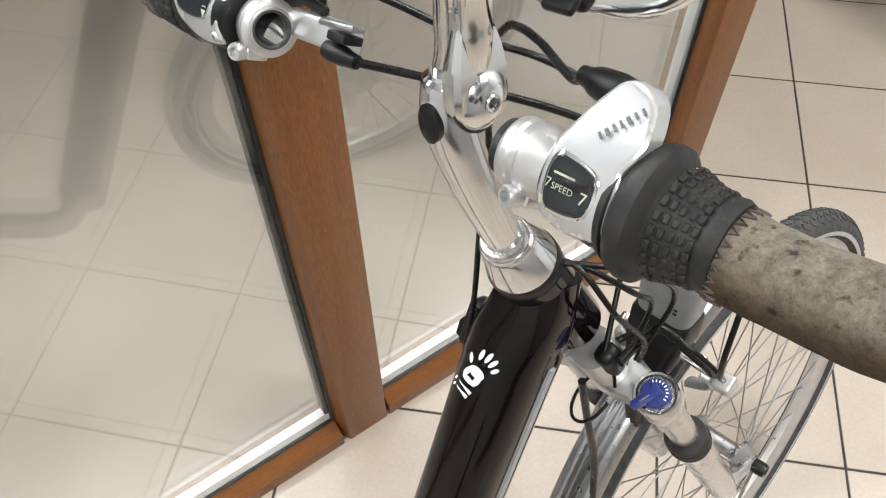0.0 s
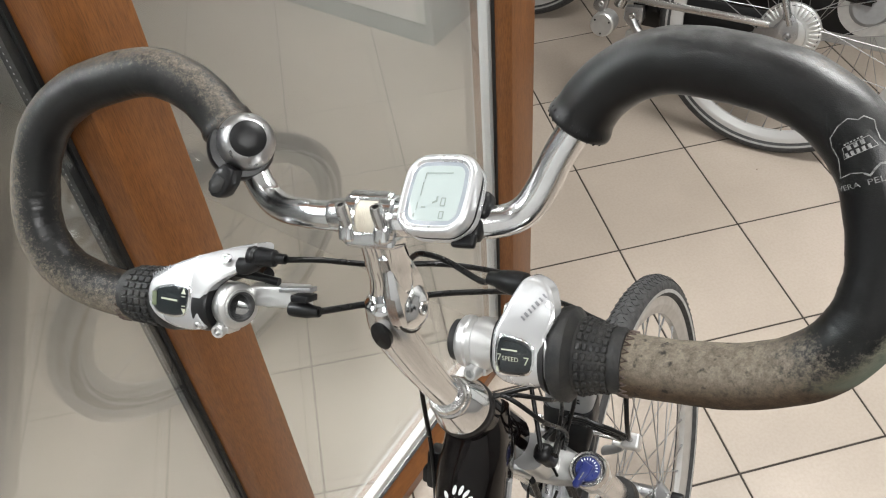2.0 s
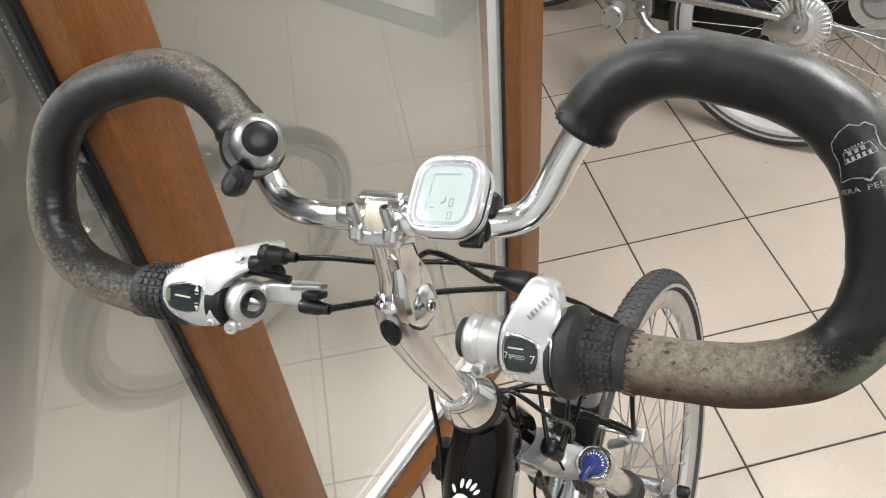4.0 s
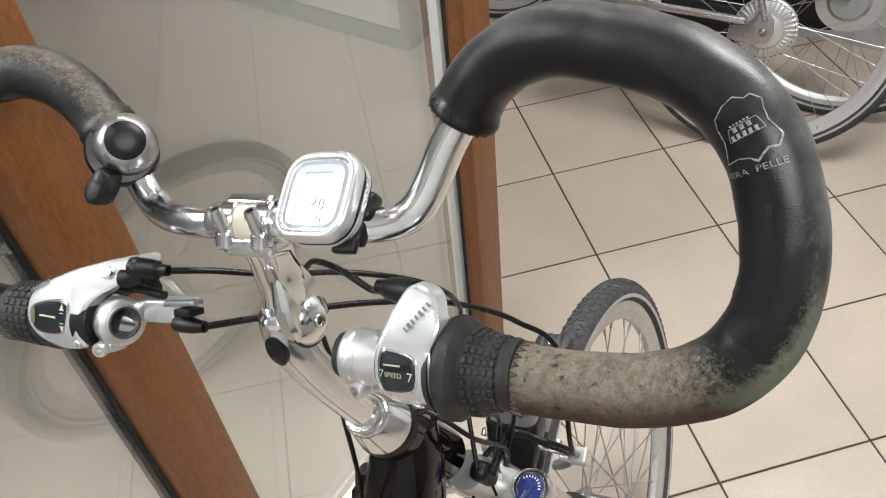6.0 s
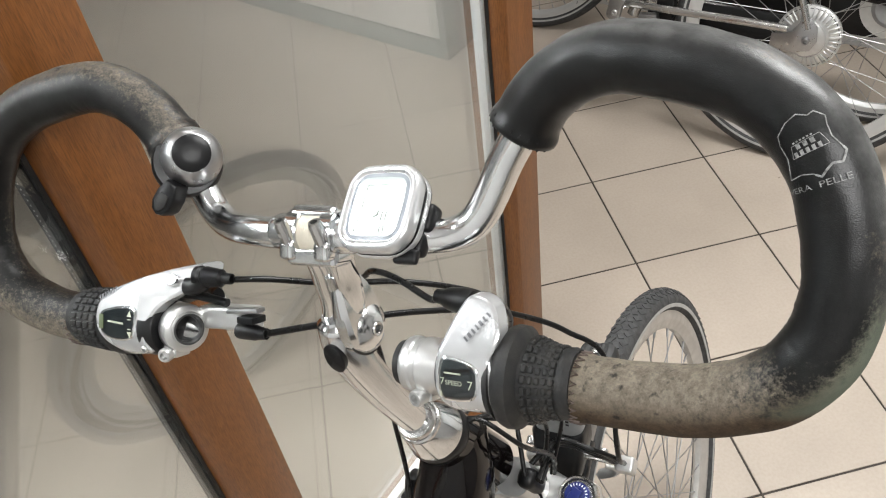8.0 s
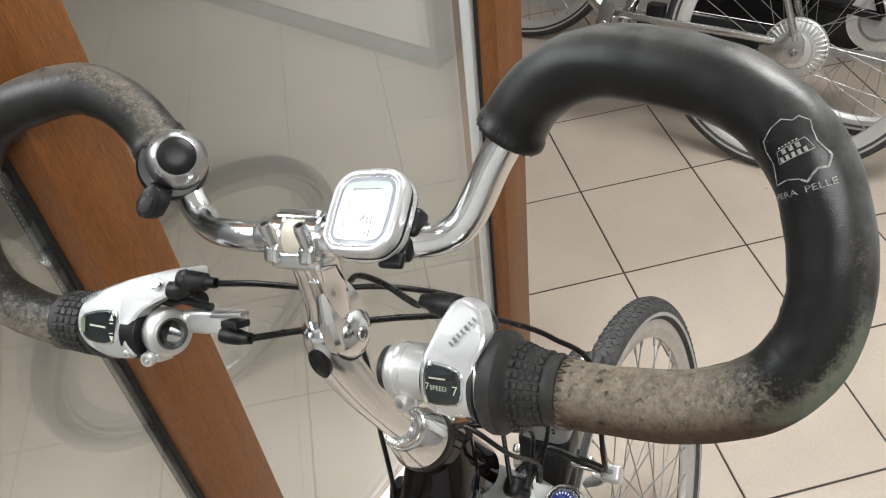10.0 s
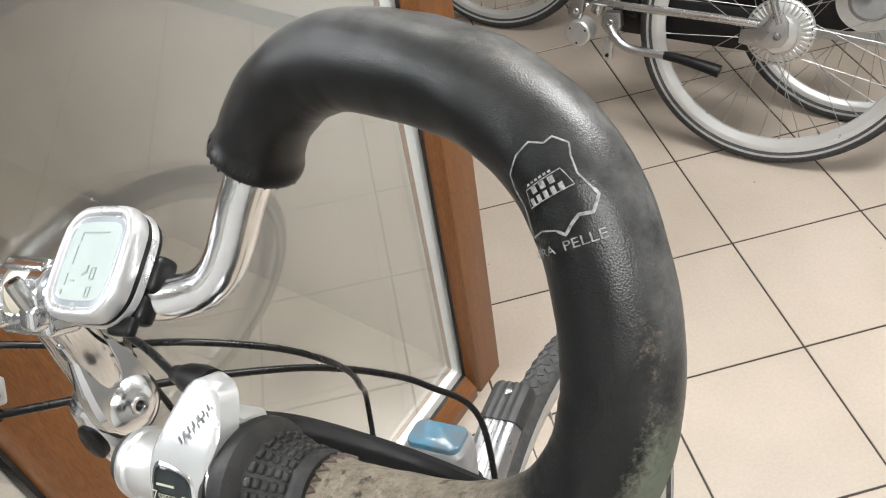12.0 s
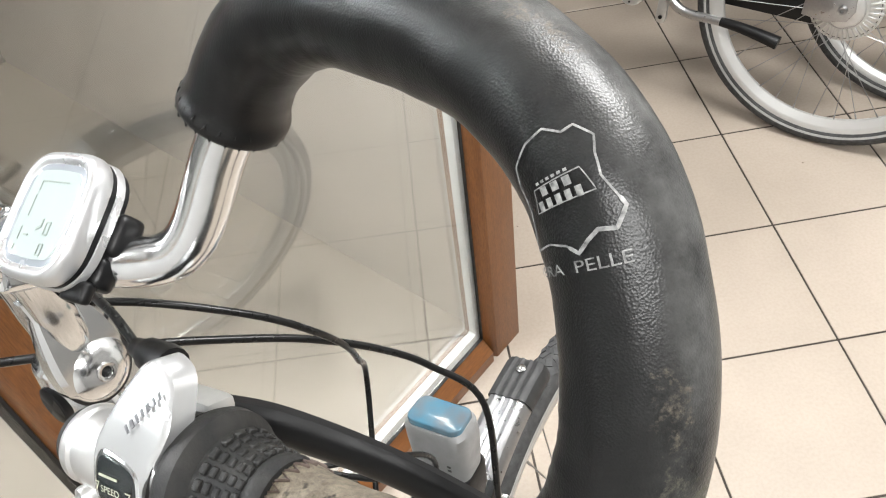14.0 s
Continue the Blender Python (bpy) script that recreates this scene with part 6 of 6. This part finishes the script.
WBK = Vector((0.815, 0.335, 0))
dark_bike = thing("bicycle", (WBK.x, WBK.y, 0), "black bicycle with dark tyres parked behind the silver one", "bicycle", "bicycles parked along the wall")
wheel(dark_bike, rear(WBK, 0, 0.345), NRL * -1, 0.345, rim_depth=0.022, tread=False, hub_r=0.03, hub_half=0.055)
md2 = frame_at(rear(WBK, 0, 0.345, 0.045), -NRL, UB)
part("brake_disc", lathe(bmesh.new(), [(0.050, -0.002), (0.085, -0.002), (0.085, 0.002), (0.050, 0.002)], md2, 48, True), M_CAST, dark_bike, "grey brake disc")
part("hub_shell", lathe(bmesh.new(), [(0, -0.06), (0.050, -0.06), (0.056, -0.05), (0.056, 0.006), (0.046, 0.014), (0, 0.014)], md2, 40), M_GREY, dark_bike)
tube(dark_bike, "chainstay", [rear(WBK, 0.0, 0.36, 0.06), rear(WBK, -0.25, 0.37, 0.05), rear(WBK, -0.50, 0.34, 0.03)], 0.012, M_PAINT)
tube(dark_bike, "seatstay", [rear(WBK, 0.0, 0.36, 0.06), rear(WBK, -0.15, 0.66, 0.04), rear(WBK, -0.27, 0.92, 0.02)], 0.010, M_PAINT)
tube(dark_bike, "seat_tube", [rear(WBK, -0.46, 0.32), rear(WBK, -0.36, 0.66), rear(WBK, -0.28, 0.95)], 0.017, M_PAINT)
tube(dark_bike, "down_tube", [rear(WBK, -0.48, 0.33), rear(WBK, -0.80, 0.60), rear(WBK, -1.05, 0.85)], 0.020, M_PAINT)
part("saddle", box(bmesh.new(), (0.26, 0.15, 0.05), frame_at(rear(WBK, -0.27, 1.0), UPL, UB), 0.022, 3), M_BLACK, dark_bike)
part("mudguard", sweep(bmesh.new(), [rear(WBK, 0, 0.345) + (UB * math.cos(radians(d)) + UPL * math.sin(radians(d))) * 0.372 for d in range(-35, 150, 8)], 0.022, 10, up=NRL, shape=lambda a, u: 1 if abs(math.cos(a)) > 0.4 else 0.25), M_BLACK, dark_bike, "black mudguard")

part("chain_case", plate(bmesh.new(), rounded(0.52, 0.15, 0.06), -0.008, 0.008, frame_at(rear(WBK, -0.24, 0.33, 0.035), -NRL, UB), 0.004), M_BLACK, dark_bike, "black chain guard")

# front wheel of one more bicycle past the end post
WC = Vector((0.065, 1.215, 0))
far_bike = thing("bicycle", (WC.x, WC.y, 0), "dark bicycle standing past the end post of the screen", "bicycle", "bicycles parked along the wall")
wheel(far_bike, rear(WC, 0, 0.345), NRL * -1, 0.345, rim_depth=0.022, tread=False, hub_r=0.02, hub_half=0.05)
for sg in (-1, 1):
    tube(far_bike, "fork_leg", [rear(WC, 0, 0.345, 0.055 * sg), rear(WC, 0.05, 0.55, 0.05 * sg), rear(WC, 0.12, 0.74, 0.04 * sg)], 0.011, M_PAINT)
tube(far_bike, "head_tube", [rear(WC, 0.12, 0.73), rear(WC, 0.19, 0.95)], 0.022, M_PAINT)
part("crown", box(bmesh.new(), (0.05, 0.12, 0.03), frame_at(rear(WC, 0.12, 0.745), (0, 0, 1), UB), 0.008), M_PAINT, far_bike)
tube(far_bike, "handlebar", [rear(WC, 0.19, 1.0, -0.3), rear(WC, 0.19, 1.0, 0.0), rear(WC, 0.19, 1.0, 0.3)], 0.012, M_BLACK)
tube(far_bike, "steerer", [rear(WC, 0.19, 0.94), rear(WC, 0.20, 1.0)], 0.014, M_BLACK)

# white cabinet, seen in the reflection of the panes
C0, C1 = Vector((0.925, -0.148, 0)), Vector((2.0, -1.257, 0))
cd = (C1 - C0).normalized()
mcab = frame_at(C0, (0, 0, 1), cd)
cab = part("cabinet", bmesh.new(), M_CABINET, None, "")
tagged(cab, "white laminate cabinet with grey-green edging on the tiles", "cabinet")
bm = bmesh.new()
box(bm, (1.54, 0.40, 0.93), mcab @ Matrix.Translation((0.77, 0.225, 0.535)), 0.002)
fill(cab, bm, False)
part("plinth", box(bmesh.new(), (1.56, 0.42, 0.07), mcab @ Matrix.Translation((0.77, 0.22, 0.035)), 0.003), M_TEAL, cab, "grey-green plinth")
for k in range(4):
    part("cabinet_door", box(bmesh.new(), (0.374, 0.018, 0.90), mcab @ Matrix.Translation((0.195 + 0.385 * k, 0.015, 0.53)), 0.003), M_CABINET, cab)
for x in (0.0, 1.54):
    part("edging", box(bmesh.new(), (0.03, 0.43, 0.95), mcab @ Matrix.Translation((x, 0.22, 0.545)), 0.003), M_TEAL, cab, "grey-green edging")
part("cabinet_top", box(bmesh.new(), (1.60, 0.46, 0.03), mcab @ Matrix.Translation((0.77, 0.22, 1.015)), 0.004), M_CABINET, cab)

# ---- tiles of the floor ----
bm0 = bmesh.new()
box(bm0, (TILE - 0.0048, TILE - 0.0048, 0.008), None, 0.0008, 1)
tile_mesh = bpy.data.meshes.new("tile")
bm0.to_mesh(tile_mesh)
bm0.free()
tile_mesh.materials.append(M_TILE)
count = 0
for i in range(-8, 10):
    for j in range(-9, 9):
        c = Vector(((i + 0.5) * TILE, (j + 0.5) * TILE, -0.0045 + 0.0004 * noise.noise(Vector((i * 1.7, j * 2.3, 0)))))
        if (c - POST).dot(NW) < -0.30 and (c - POST).dot(DW) < -0.1:
            continue
        if (c - WB).dot(NB) > 0.25 or count >= 290:
            continue
        t = new("tile", tile_mesh)
        t.location = c - floor.location
        t.parent = floor
        count += 1
